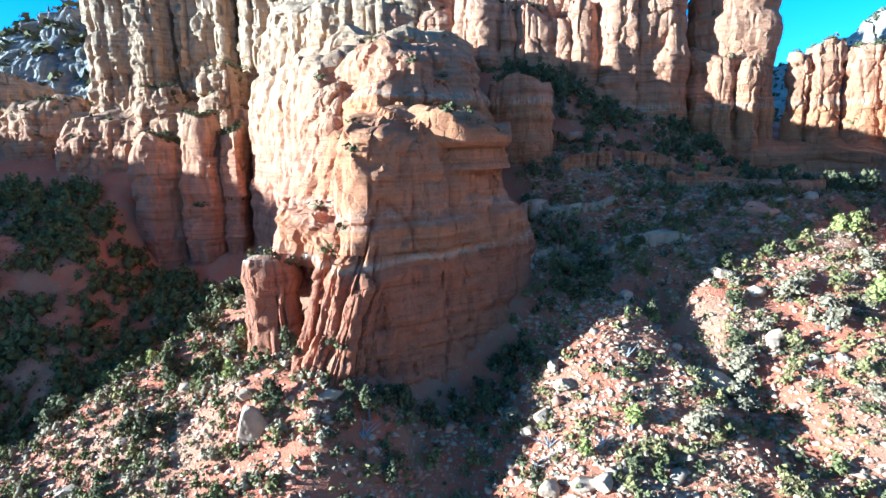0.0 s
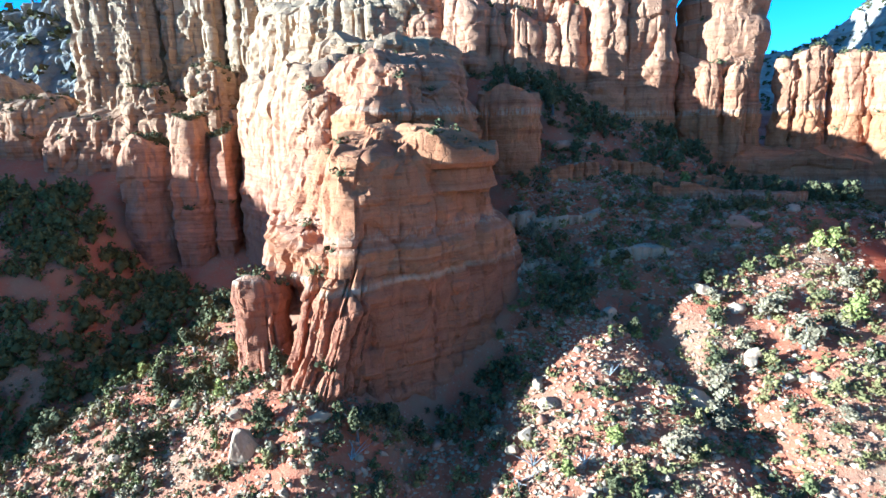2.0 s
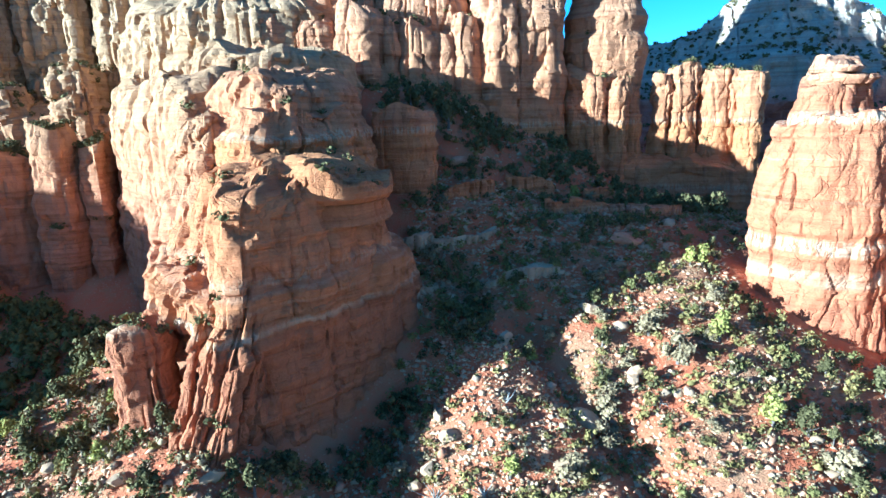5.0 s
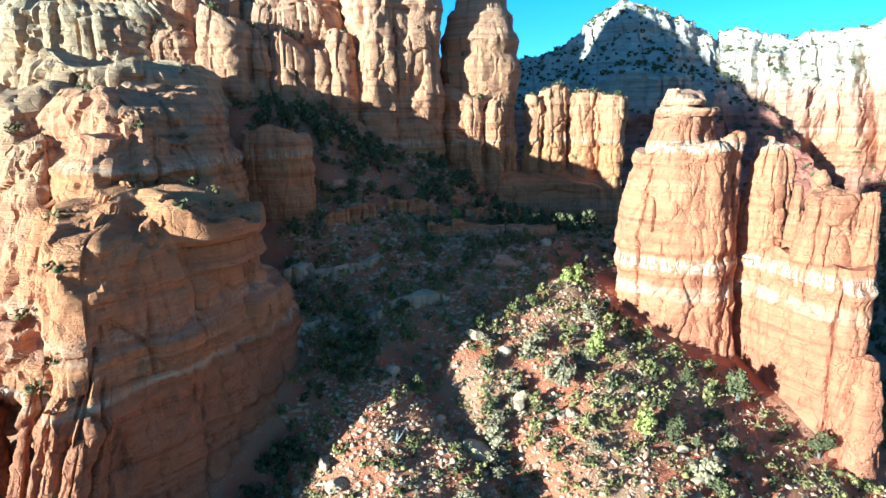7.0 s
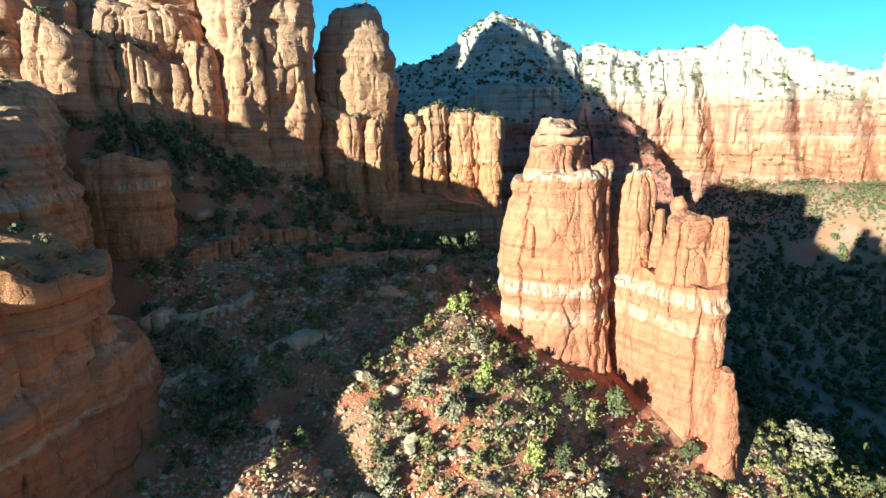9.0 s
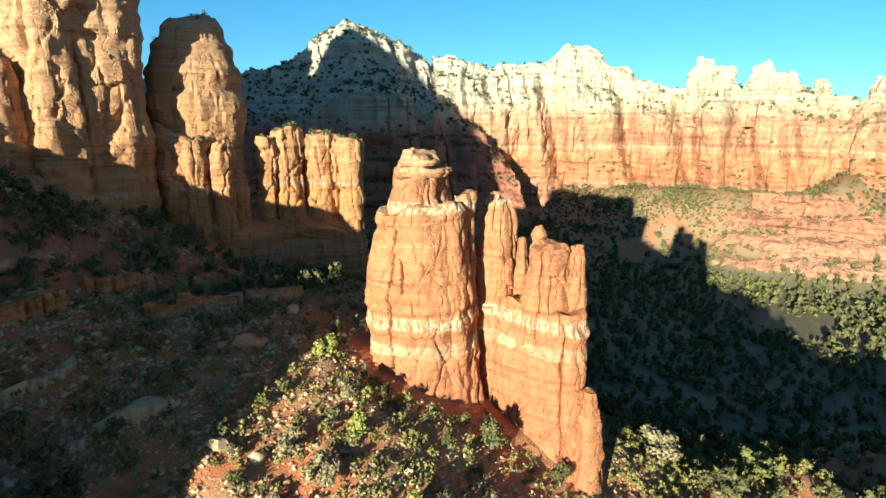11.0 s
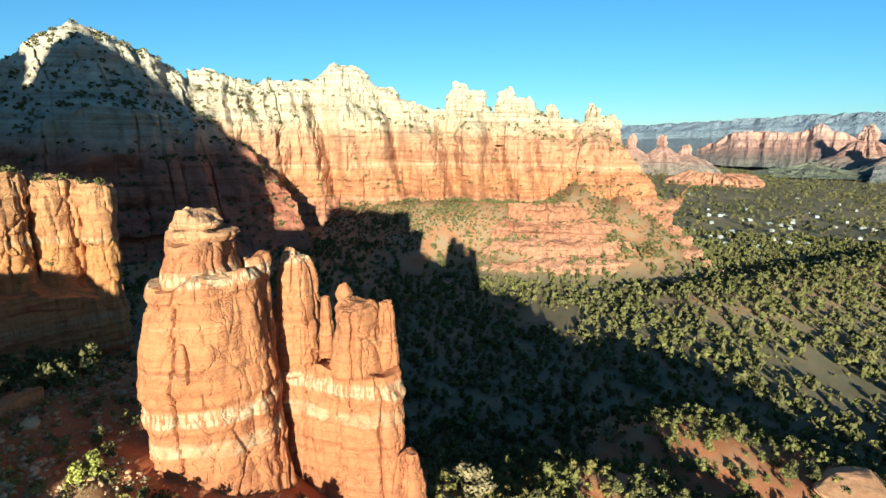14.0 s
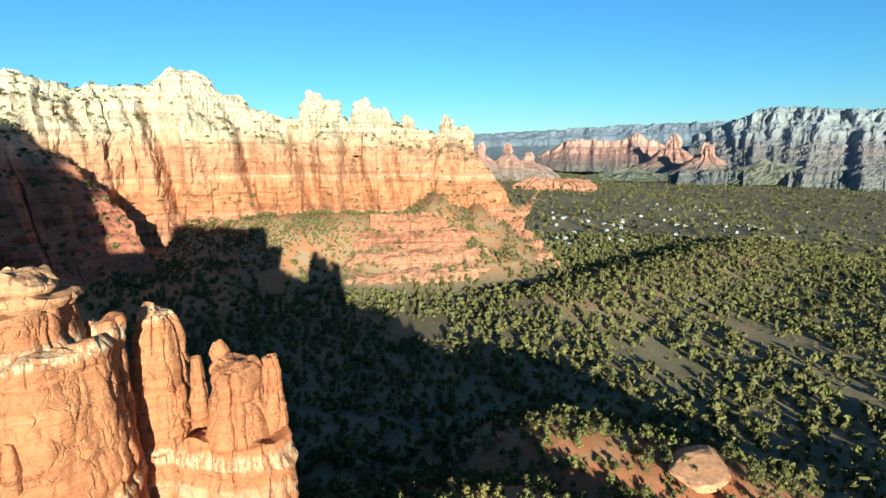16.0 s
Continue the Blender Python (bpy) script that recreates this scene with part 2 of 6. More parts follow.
RED, ORANGE, CREAM = (0.38, 0.145, 0.06), (0.46, 0.185, 0.068), (0.54, 0.38, 0.21)
near_rock = rock_material("red_sandstone", -25, 35, [
    (-25, RED), (-9.0, (0.36, 0.135, 0.0519)), (-8.2, (0.43, 0.18, 0.066)), (-5.8, (0.43, 0.18, 0.0651)), (-5.2, (0.37, 0.145, 0.0554)), (-4.4, (0.43, 0.19, 0.0792)), (-3.6, ORANGE), (5.0, (0.45, 0.19, 0.0634)), (6.6, (0.46, 0.198, 0.0792)), (12.0, (0.46, 0.216, 0.0924)), (19, (0.47, 0.23, 0.104)), (27, (0.49, 0.262, 0.132)), (35, CREAM)],
    pale=[(-8.5, 0), (-8.38, 0.8), (-8.12, 0.75), (-8.0, 0), (-6.6, 0), (-6.5, 0.3), (-6.35, 0), (-5.4, 0), (-5.3, 0.35), (-5.0, 0), (-1.5, 0), (-1.35, 0.12), (-1.1, 0), (6.2, 0), (6.3, 0.35), (6.45, 0)],
    fringe=[(-4.9, 0), (-4.7, 0.4), (-4.1, 0.35), (-3.8, 0), (5.2, 0), (5.5, 0.65), (6.0, 0.6), (6.2, 0)])
spire_rock = rock_material("orange_sandstone", -25, 15, [
    (-25, (0.39, 0.14, 0.0608)), (-11, (0.405, 0.146, 0.0598)), (-9.6, (0.43, 0.166, 0.0686)), (-7.4, (0.425, 0.158, 0.0647)), (-6.2, (0.415, 0.15, 0.0598)), (-4.6, (0.425, 0.156, 0.0617)), (0, (0.435, 0.168, 0.0676)), (5.0, (0.44, 0.173, 0.0715)), (8.0, (0.42, 0.156, 0.0647)), (9.6, (0.47, 0.221, 0.103)), (15, (0.55, 0.347, 0.196))],
    pale=[(-9.3, 0), (-9.15, 0.55), (-8.0, 0.5), (-7.7, 0), (-1.6, 0), (-1.45, 0.3), (-1.25, 0), (2.4, 0), (2.5, 0.25), (2.65, 0), (6.6, 0), (6.7, 0.5), (6.9, 0)],
    fringe=[(-6.3, 0), (-6.1, 0.8), (-5.1, 0.75), (-4.7, 0), (5.5, 0), (5.8, 0.9), (6.4, 0.85), (6.7, 0)], pale_colour=(0.56, 0.4, 0.235), runs_by=0.3)
upper_rock = rock_material("pale_upper_sandstone", -40, 80, [
    (-40, RED), (-14, (0.38, 0.152, 0.0707)), (-5, (0.45, 0.19, 0.0832)), (3, (0.45, 0.214, 0.0899)), (9, (0.43, 0.237, 0.104)), (18, (0.43, 0.266, 0.125)), (34, (0.45, 0.309, 0.162)), (80, (0.47, 0.342, 0.196))], runs_by=0.4)
far_rock = rock_material("far_sandstone", -60, 70, [
    (-60, (0.4, 0.19, 0.11)), (-32, (0.38, 0.16, 0.085)), (-27, (0.44, 0.19, 0.1)), (-24, (0.43, 0.175, 0.075)), (-5, (0.46, 0.2, 0.09)), (-1, (0.52, 0.28, 0.15)), (2, (0.45, 0.2, 0.1)),
    (20, (0.47, 0.24, 0.13)), (27, (0.49, 0.32, 0.19)), (34, (0.5, 0.37, 0.24)), (70, (0.52, 0.42, 0.29))], size=5.0, runs_by=0.12, bands=1.25)
pale_rock = rock_material("pale_sandstone", -60, 100, [
    (-60, (0.36, 0.126, 0.07)), (8, (0.36, 0.136, 0.08)), (16, (0.45, 0.262, 0.17)), (26, (0.46, 0.349, 0.24)), (100, (0.52, 0.427, 0.32))], size=6.0, runs_by=0.15, bands=1.3)
# the mesa's blue-grey beds carry the distance haze in their colour
hazy_mesa_rock = rock_material("hazy_mesa_rock", -80, 220, [
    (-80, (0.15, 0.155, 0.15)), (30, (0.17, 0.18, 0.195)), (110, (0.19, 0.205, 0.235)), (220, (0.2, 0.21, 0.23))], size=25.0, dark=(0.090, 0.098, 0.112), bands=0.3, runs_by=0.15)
# bluish top and runs put far-off haze into the mountain's colour
hazy_mountain_rock = rock_material("hazy_mountain_rock", -80, 220, [
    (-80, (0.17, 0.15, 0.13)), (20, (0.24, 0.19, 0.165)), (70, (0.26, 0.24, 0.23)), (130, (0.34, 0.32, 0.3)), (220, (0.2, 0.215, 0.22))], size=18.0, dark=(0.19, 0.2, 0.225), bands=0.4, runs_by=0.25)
red_far = rock_material("far_red_rock", -80, 110, [
    (-80, (0.17, 0.155, 0.12)), (-40, (0.25, 0.17, 0.13)), (-15, (0.36, 0.19, 0.14)), (14, (0.42, 0.23, 0.17)), (110, (0.46, 0.29, 0.23))], size=14.0, runs_by=0.2)

# scrubby hill rock, its colours lightened to stand in for haze
hazy_hill_scrub = rock_material("hazy_scrub_hill", -90, 60, [(-90, (0.12, 0.115, 0.075)), (-40, (0.17, 0.15, 0.105)), (0, (0.26, 0.22, 0.16)), (60, (0.34, 0.28, 0.21))], size=9.0, dark=(0.13, 0.125, 0.09), bands=0.3)


def soil_material():
    mat, nodes, links, bsdf = shader("red_soil")
    flat = place_scaled(nodes, links, 1, 1, 1)
    big = noise_at(nodes, links, flat, 0.12, 5, 0.6)
    soil = ramp(nodes, links, big, [(0.3, (0.41, 0.115, 0.046)), (0.46, (0.41, 0.125, 0.052)), (0.58, (0.38, 0.16, 0.073)), (0.72, (0.35, 0.19, 0.095))])
    # paler, yellower earth on the far skirts
    place = nodes.new("ShaderNodeSeparateXYZ")
    links.new(flat, place.inputs[0])
    away = math_node(nodes, links, "DIVIDE", math_node(nodes, links, "SUBTRACT", place.outputs[0], 110.0), 70.0, True)
    far_earth = ramp(nodes, links, big, [(0.3, (0.37, 0.135, 0.058)), (0.46, (0.36, 0.165, 0.082)), (0.6, (0.33, 0.2, 0.11)), (0.76, (0.27, 0.21, 0.13))])
    soil = mixed(nodes, links, "MIX", away, soil, far_earth)
    gravel = node(nodes, "ShaderNodeTexVoronoi", Scale=2.6)
    links.new(flat, gravel.inputs["Vector"])
    pale = ramp(nodes, links, gravel.outputs["Distance"], [(0.12, (1, 1, 1)), (0.3, (0, 0, 0))])
    where = ramp(nodes, links, noise_at(nodes, links, flat, 0.22, 4, 0.7), [(0.45, (0, 0, 0)), (0.62, (1, 1, 1))])
    fac = mixed(nodes, links, "MULTIPLY", 1.0, pale, where)
    colour = mixed(nodes, links, "MIX", fac, soil, (0.5, 0.31, 0.17))
    weeds = ramp(nodes, links, noise_at(nodes, links, flat, 1.1, 6, 0.75), [(0.46, (0, 0, 0)), (0.6, (1, 1, 1))])
    colour = mixed(nodes, links, "MIX", math_node(nodes, links, "MULTIPLY", weeds, 0.35), colour, (0.27, 0.18, 0.08))
    # the wooded plain: scrub cover grows with distance from the cliffs
    sep = nodes.new("ShaderNodeSeparateXYZ")
    links.new(flat, sep.inputs[0])
    low = math_node(nodes, links, "DIVIDE", math_node(nodes, links, "SUBTRACT", -58.0, sep.outputs[2]), 11.0, True)
    woods = ramp(nodes, links, noise_at(nodes, links, flat, 0.035, 7, 0.7), [(0.34, (0.115, 0.105, 0.055)), (0.54, (0.18, 0.145, 0.085)), (0.7, (0.32, 0.2, 0.115))])
    colour = mixed(nodes, links, "MIX", math_node(nodes, links, "MULTIPLY", low, 0.8), colour, woods)
    links.new(colour, bsdf.inputs["Base Color"])
    bsdf.inputs["Roughness"].default_value = 0.95
    bsdf.inputs["Specular IOR Level"].default_value = 0.08
    fine = noise_at(nodes, links, flat, 3.0, 7, 0.7)
    bump = node(nodes, "ShaderNodeBump", Strength=0.9, Distance=0.25)
    links.new(math_node(nodes, links, "ADD", fine, math_node(nodes, links, "MULTIPLY", fac, 0.12)), bump.inputs["Height"])
    links.new(bump.outputs[0], bsdf.inputs["Normal"])
    return mat


soil = soil_material()


def leaf_material(name, dark, light):
    mat, nodes, links, bsdf = shader(name)
    geo = nodes.new("ShaderNodeNewGeometry")
    info = nodes.new("ShaderNodeObjectInfo")
    mix = math_node(nodes, links, "ADD", math_node(nodes, links, "MULTIPLY", geo.outputs["Random Per Island"], 0.6), math_node(nodes, links, "MULTIPLY", info.outputs["Random"], 0.4))
    colour = ramp(nodes, links, mix, [(0.0, dark), (0.65, light), (1.0, tuple(1.25 * c for c in light))])
    links.new(colour, bsdf.inputs["Base Color"])
    bsdf.inputs["Roughness"].default_value = 0.9
    bsdf.inputs["Specular IOR Level"].default_value = 0.05
    return mat


juniper_leaf = leaf_material("juniper_foliage", (0.054, 0.045, 0.018), (0.132, 0.108, 0.04))
scrub_leaf = leaf_material("scrub_foliage", (0.09, 0.07, 0.021), (0.232, 0.172, 0.052))
pinyon_leaf = leaf_material("pinyon_foliage", (0.07, 0.061, 0.019), (0.17, 0.144, 0.043))
yellow_leaf = leaf_material("yellow_green_foliage", (0.14, 0.128, 0.028), (0.31, 0.265, 0.06))
grey_leaf = leaf_material("grey_scrub_foliage", (0.15, 0.104, 0.048), (0.31, 0.222, 0.11))


def plain_material(name, a, b, scale, rough=0.9):
    mat, nodes, links, bsdf = shader(name)
    flat = place_scaled(nodes, links, 1, 1, 1)
    n = noise_at(nodes, links, flat, scale, 6, 0.65)
    links.new(ramp(nodes, links, n, [(0.3, a), (0.7, b)]), bsdf.inputs["Base Color"])
    bsdf.inputs["Roughness"].default_value = rough
    bsdf.inputs["Specular IOR Level"].default_value = 0.1
    bump = node(nodes, "ShaderNodeBump", Strength=0.6, Distance=0.1)
    links.new(n, bump.inputs["Height"])
    links.new(bump.outputs[0], bsdf.inputs["Normal"])
    return mat


bark = plain_material("juniper_bark", (0.1, 0.07, 0.05), (0.22, 0.18, 0.14), 8)
dead_wood = plain_material("dead_wood", (0.24, 0.19, 0.14), (0.42, 0.35, 0.27), 6)
stone_pale = plain_material("pale_boulder", (0.34, 0.2, 0.1), (0.52, 0.35, 0.195), 0.8)
stone_red = plain_material("red_boulder", (0.36, 0.15, 0.07), (0.52, 0.27, 0.14), 1.1)
wall_white = plain_material("painted_wall", (0.24, 0.2, 0.17), (0.4, 0.36, 0.31), 0.5)
roof_grey = plain_material("pale_roof", (0.26, 0.23, 0.2), (0.48, 0.44, 0.4), 0.5)


# ---------------------------------------------------------------- meshes
def mesh_of(name, verts, faces, material, smooth=False):
    me = bpy.data.meshes.new(name)
    me.from_pydata([tuple(v) for v in np.asarray(verts).tolist()], [], faces.tolist() if isinstance(faces, np.ndarray) else faces)
    me.materials.append(material)
    me.update()
    if smooth:
        me.shade_smooth()
        if smooth is not True:
            me.set_sharp_from_angle(angle=radians(smooth))
    return me


def quad_mesh(name, verts, quads, material):
    """A large mesh of four-cornered faces, made quickly."""
    me = bpy.data.meshes.new(name)
    me.vertices.add(len(verts))
    me.vertices.foreach_set("co", np.asarray(verts, np.float32).ravel())
    me.loops.add(quads.size)
    me.loops.foreach_set("vertex_index", np.asarray(quads, np.int32).ravel())
    me.polygons.add(len(quads))
    me.polygons.foreach_set("loop_start", np.arange(0, quads.size, 4, dtype=np.int32))
    me.update(calc_edges=True)
    me.validate()
    me.materials.append(material)
    return me


def part(name, mesh, parent, label=""):
    ob = new(name, mesh)
    ob.parent = parent
    if label:
        ob["label"] = label
    return ob


def empty(name, place):
    ob = new(name)
    ob.location = place
    ob.empty_display_size = 0.5
    return ob


def outline(points, n, round_off=0.22):
    """A closed line through a few corners in plan, its corners cut, as n even steps."""
    p = np.array(points, float)
    nxt = np.roll(p, -1, 0)
    p = np.stack([p + (nxt - p) * round_off, nxt + (p - nxt) * round_off], 1).reshape(-1, 2)
    p = np.stack([0.82 * p + 0.18 * np.roll(p, 1, 0), 0.82 * p + 0.18 * np.roll(p, -1, 0)], 1).reshape(-1, 2)
    p = np.vstack([p, p[:1]])
    s = np.r_[0, np.cumsum(np.hypot(*np.diff(p, axis=0).T))]
    at = np.linspace(0, s[-1], n, endpoint=False)
    return np.c_[np.interp(at, s, p[:, 0]), np.interp(at, s, p[:, 1])], at, s[-1]


def joints(s, length, cell, seed):
    """Distance from the nearest upright joint and the place between two joints, along a closed line cut in uneven pieces."""
    n = max(4, int(round(length / cell)))
    rng = np.random.default_rng(seed)
    cuts = np.sort((np.arange(n) + rng.uniform(-0.48, 0.48, n)) * length / n)
    cuts = np.r_[cuts[-1] - length, cuts, cuts[0] + length, cuts[1] + length]
    s = np.mod(s, length)
    i = np.clip(np.searchsorted(cuts, s) - 1, 0, len(cuts) - 2)
    a, b = cuts[i], cuts[i + 1]
    return np.minimum(s - a, b - s), (s - a) / (b - a), i


def column(corners, z0, z1, profile=((0, 1), (1, 0.8)), grid=0.4, seed=0, cell=3.0, groove=0.5, bulge=0.5, ledge=0.35, rough=0.35, cap=0.12, lean=(0, 0), size=1.0, tilt=(0, 0), flute=0.12, block=0.3, fine=0.5):
    """A mass of bedded rock on a rounded plan: upright joints, ledges where soft beds weather back, a domed and broken top."""
    line, s, length = outline(corners, 8)
    nu = int(np.clip(length / grid, 24, 420))
    line, s, length = outline(corners, nu)
    mid = line.mean(0)
    height = z1 - z0
    nv = int(np.clip(height / grid, 10, 200))
    h = np.linspace(0, 1, nv)
    wide = np.interp(h, [a for a, _ in profile], [b for _, b in profile])
    radius = np.hypot(*(line - mid).T).mean()
    side = np.roll(line, -1, 0) - np.roll(line, 1, 0)
    out = np.c_[side[:, 1], -side[:, 0]] / np.maximum(1e-6, np.hypot(side[:, 0], side[:, 1]))[:, None]
    if (out * (line - mid)).sum() < 0:
        out = -out
    S, H = np.meshgrid(s, h)
    Z = z0 + H * height
    base = mid + (line - mid)[None] * wide[:, None, None]
    bx, by = base[..., 0], base[..., 1]
    # beds: hard and soft layers, level over the whole place
    dip = 0.5 * size * vnoise(bx / (14 * size), by / (14 * size), 0, 99)
    ZB = Z + dip
    bed = np.tanh(5.0 * (vnoise(ZB / (1.9 * size), 0.5, 0.5, 101) * 0.7 + vnoise(ZB / (0.6 * size), 0.5, 0.5, 102) * 0.35))
    shelf = np.floor(ZB / (2.3 * size) + 0.35 * vnoise(ZB / (3 * size), 0.3, 0.3, 103))
    # joints wander; blocks between joints and beds stand proud or back
    wander = S + 0.5 * size * fbm(Z / (2.5 * size), S / (2.6 * size), 0, seed + 5, 2)
    d1, u1, i1 = joints(wander, length, cell * size, seed)
    d2, _, i2 = joints(wander + 2.7 * size * hashed(shelf, shelf * 0, shelf * 0, seed + 3), length, 0.5 * cell * size, seed + 1)
    deep = step(-0.25, 0.5, vnoise(i1 * 1.7, Z / (7 * size), 0, seed + 9))
    some = step(0.1, 0.5, vnoise(i2 * 2.3, Z / (2.5 * size), 0, seed + 11))
    push = bulge * size * (np.clip(1 - np.abs(2 * u1 - 1) ** 3, 0, 1) - 0.8)
    push -= groove * size * 1.6 * deep * np.exp(-(d1 / max(0.17 * size, 0.75 * grid)) ** 2)
    push -= 0.45 * groove * size * some * np.exp(-(d2 / max(0.1 * size, 0.6 * grid)) ** 2)
    push += (hashed(i1, i1 * 0, i1 * 0, seed) - 0.5) * 1.5 * bulge * size
    push += (hashed(i2, shelf, i2 * 0, seed + 7) - 0.5) * 1.1 * ledge * size
    push += ledge * size * bed * (0.55 + 0.8 * vnoise(bx / (5 * size), by / (5 * size), Z / (5 * size), seed + 2))
    push += rough * size * (1.7 * fbm(bx / (5.5 * size), by / (5.5 * size), Z / (4.5 * size), seed + 4, 2) + 0.5 * fbm(bx / (1.2 * size), by / (1.2 * size), Z / (0.7 * size), seed + 14, 3))
    push += rough * size * (2.0 * np.abs(vnoise(bx / (2.6 * size), by / (2.6 * size), Z / (4.2 * size), seed + 18)) + 1.1 * np.abs(vnoise(bx / (1.1 * size), by / (1.1 * size), Z / (1.4 * size), seed + 19)) - 0.9)
    ribs = 1 - 2 * np.abs(vnoise(wander / (1.9 * size), Z / (5 * size), 0, seed + 15)) + 0.5 * (1 - 2 * np.abs(vnoise(wander / (0.7 * size), Z / (2.2 * size), 0, seed + 16)))
    push += flute * size * ribs * (0.4 + 0.9 * step(-0.3, 0.5, vnoise(S / (6 * size), Z / (5 * size), 0, seed + 17)))
    if block:
        # blocks parted by cracks, tall ones and small ones
        wx, wy = bx + 0.25 * size * vnoise(bx / (1.5 * size), by / (1.5 * size), Z / (1.5 * size), seed + 31), by + 0.25 * size * vnoise(bx / (1.5 * size), by / (1.5 * size), Z / (1.5 * size), seed + 32)
        own, gap = cells(wx / (2.3 * size), wy / (2.3 * size), ZB / (4.8 * size), seed + 33)
        push += block * size * (1.7 * (own - 0.5) - 0.8 * np.exp(-(gap / 0.09) ** 2))
        own, gap = cells(wx / (0.95 * size), wy / (0.95 * size), ZB / (0.8 * size), seed + 34)
        push += fine * block * size * (0.75 * (own - 0.5) - 0.3 * np.exp(-(gap / 0.12) ** 2)) * step(-0.5, 0.3, vnoise(bx / (3 * size), by / (3 * size), Z / (3 * size), seed + 35))
    X = bx + out[None, :, 0] * push + lean[0] * H * height
    Y = by + out[None, :, 1] * push + lean[1] * H * height
    top_wave = size * min(1.0, radius / (3 * size)) * (1.3 * vnoise(bx / (3 * size), by / (3 * size), 0, seed + 6) + 0.5 * (hashed(i1, i1 * 0, i1 * 0, seed + 8) - 0.5)) * H ** 5
    Z = Z + top_wave + tilt[0] * (X - mid[0]) * H + tilt[1] * (Y - mid[1]) * H
    verts = [np.stack([X, Y, Z], -1).reshape(-1, 3)]
    # the top: rings that close over a low dome
    rings = max(3, int(radius * wide[-1] / (grid * 1.3)))
    last = np.stack([X[-1], Y[-1], Z[-1]], -1)
    centre = last.mean(0)
    dome = cap * radius * wide[-1] * 2
    soft = last.copy()
    for _ in range(10):
        soft = (np.roll(soft, 2, 0) + 2 * soft + np.roll(soft, -2, 0)) / 4
    for r in range(1, rings):
        q = 1 - r / rings
        ring = centre + (last * q ** 2 + soft * (1 - q ** 2) - centre) * np.array([q, q, 1])
        bumps = fbm(ring[:, 0] / (2.2 * size), ring[:, 1] / (2.2 * size), 0, seed + 7, 4)
        slab = np.floor(2.2 * fbm(ring[:, 0] / (3.5 * size), ring[:, 1] / (3.5 * size), 0, seed + 12, 2)) * 0.45
        ring[:, 2] = (soft[:, 2] * q + centre[2] * (1 - q)) * (1 - q ** 4) + last[:, 2] * q ** 4 + dome * (1 - q * q) + size * (0.7 * bumps + slab * min(1, radius / (4 * size))) * min(1, 3 * (1 - q))
        verts.append(ring)
    verts.append(centre[None] + [[0, 0, dome]])
    verts = np.vstack(verts)
    rows = nv + rings - 1
    i = np.arange(nu)
    j = (i + 1) % nu
    quads = np.concatenate([np.c_[r * nu + i, r * nu + j, (r + 1) * nu + j, (r + 1) * nu + i] for r in range(rows - 1)])
    tip = len(verts) - 1
    faces = quads.tolist() + np.c_[(rows - 1) * nu + i, (rows - 1) * nu + j, np.full(nu, tip)].tolist()
    area = np.sum(line[:, 0] * np.roll(line[:, 1], -1) - line[:, 1] * np.roll(line[:, 0], -1))
    if area < 0:
        faces = [f[::-1] for f in faces]
    return verts, faces


def block_plan(x0, x1, y0, deep, seed=0):
    """A rough box in plan with its front towards -y."""
    r = np.random.default_rng(seed + 700)
    w = x1 - x0
    pts = [(x0, y0 + 0.3 * deep), (x0 + 0.12 * w, y0 + 0.06 * deep), (x0 + 0.5 * w, y0), (x1 - 0.12 * w, y0 + 0.05 * deep), (x1, y0 + 0.3 * deep), (x1 - 0.05 * w, y0 + deep), (x0 + 0.05 * w, y0 + deep)]
    return [(x + float(r.uniform(-0.05, 0.05)) * w, y + float(r.uniform(-0.07, 0.07)) * deep) for x, y in pts]


def round_plan(x, y, rx, ry, turn=0.0, seed=0):
    """A rough oval in plan."""
    rng = np.random.default_rng(seed + 500)
    a = np.linspace(0, 2 * np.pi, 8, endpoint=False) + rng.uniform(-0.2, 0.2, 8)
    r = rng.uniform(0.86, 1.14, 8)
    px, py = rx * r * np.cos(a), ry * r * np.sin(a)
    c, s = math.cos(radians(turn)), math.sin(radians(turn))
    return [(x + c * u - s * v, y + s * u + c * v) for u, v in zip(px, py)]


LEDGES = []


def rock_thing(name, label, category, masses, material, smooth=False, group=""):
    """A formation of several masses of rock. masses: name, corners in plan, bottom, top and settings of column()."""
    first = masses[0]
    mid = np.mean(np.array(first[1]), axis=0)
    root = empty(name, (float(mid[0]), float(mid[1]), float(first[2])))
    for k, (kind, corners, z0, z1, how) in enumerate(masses):
        stuff = how.pop("stuff", material)
        v, f = column(corners, z0, z1, seed=how.pop("seed", 31 * k + len(name)), **how)
        LEDGES.append((name, v, f))
        part(kind, mesh_of(kind, v - np.array(root.location), f, stuff, smooth), root)
    return tagged(root, label, category, group)


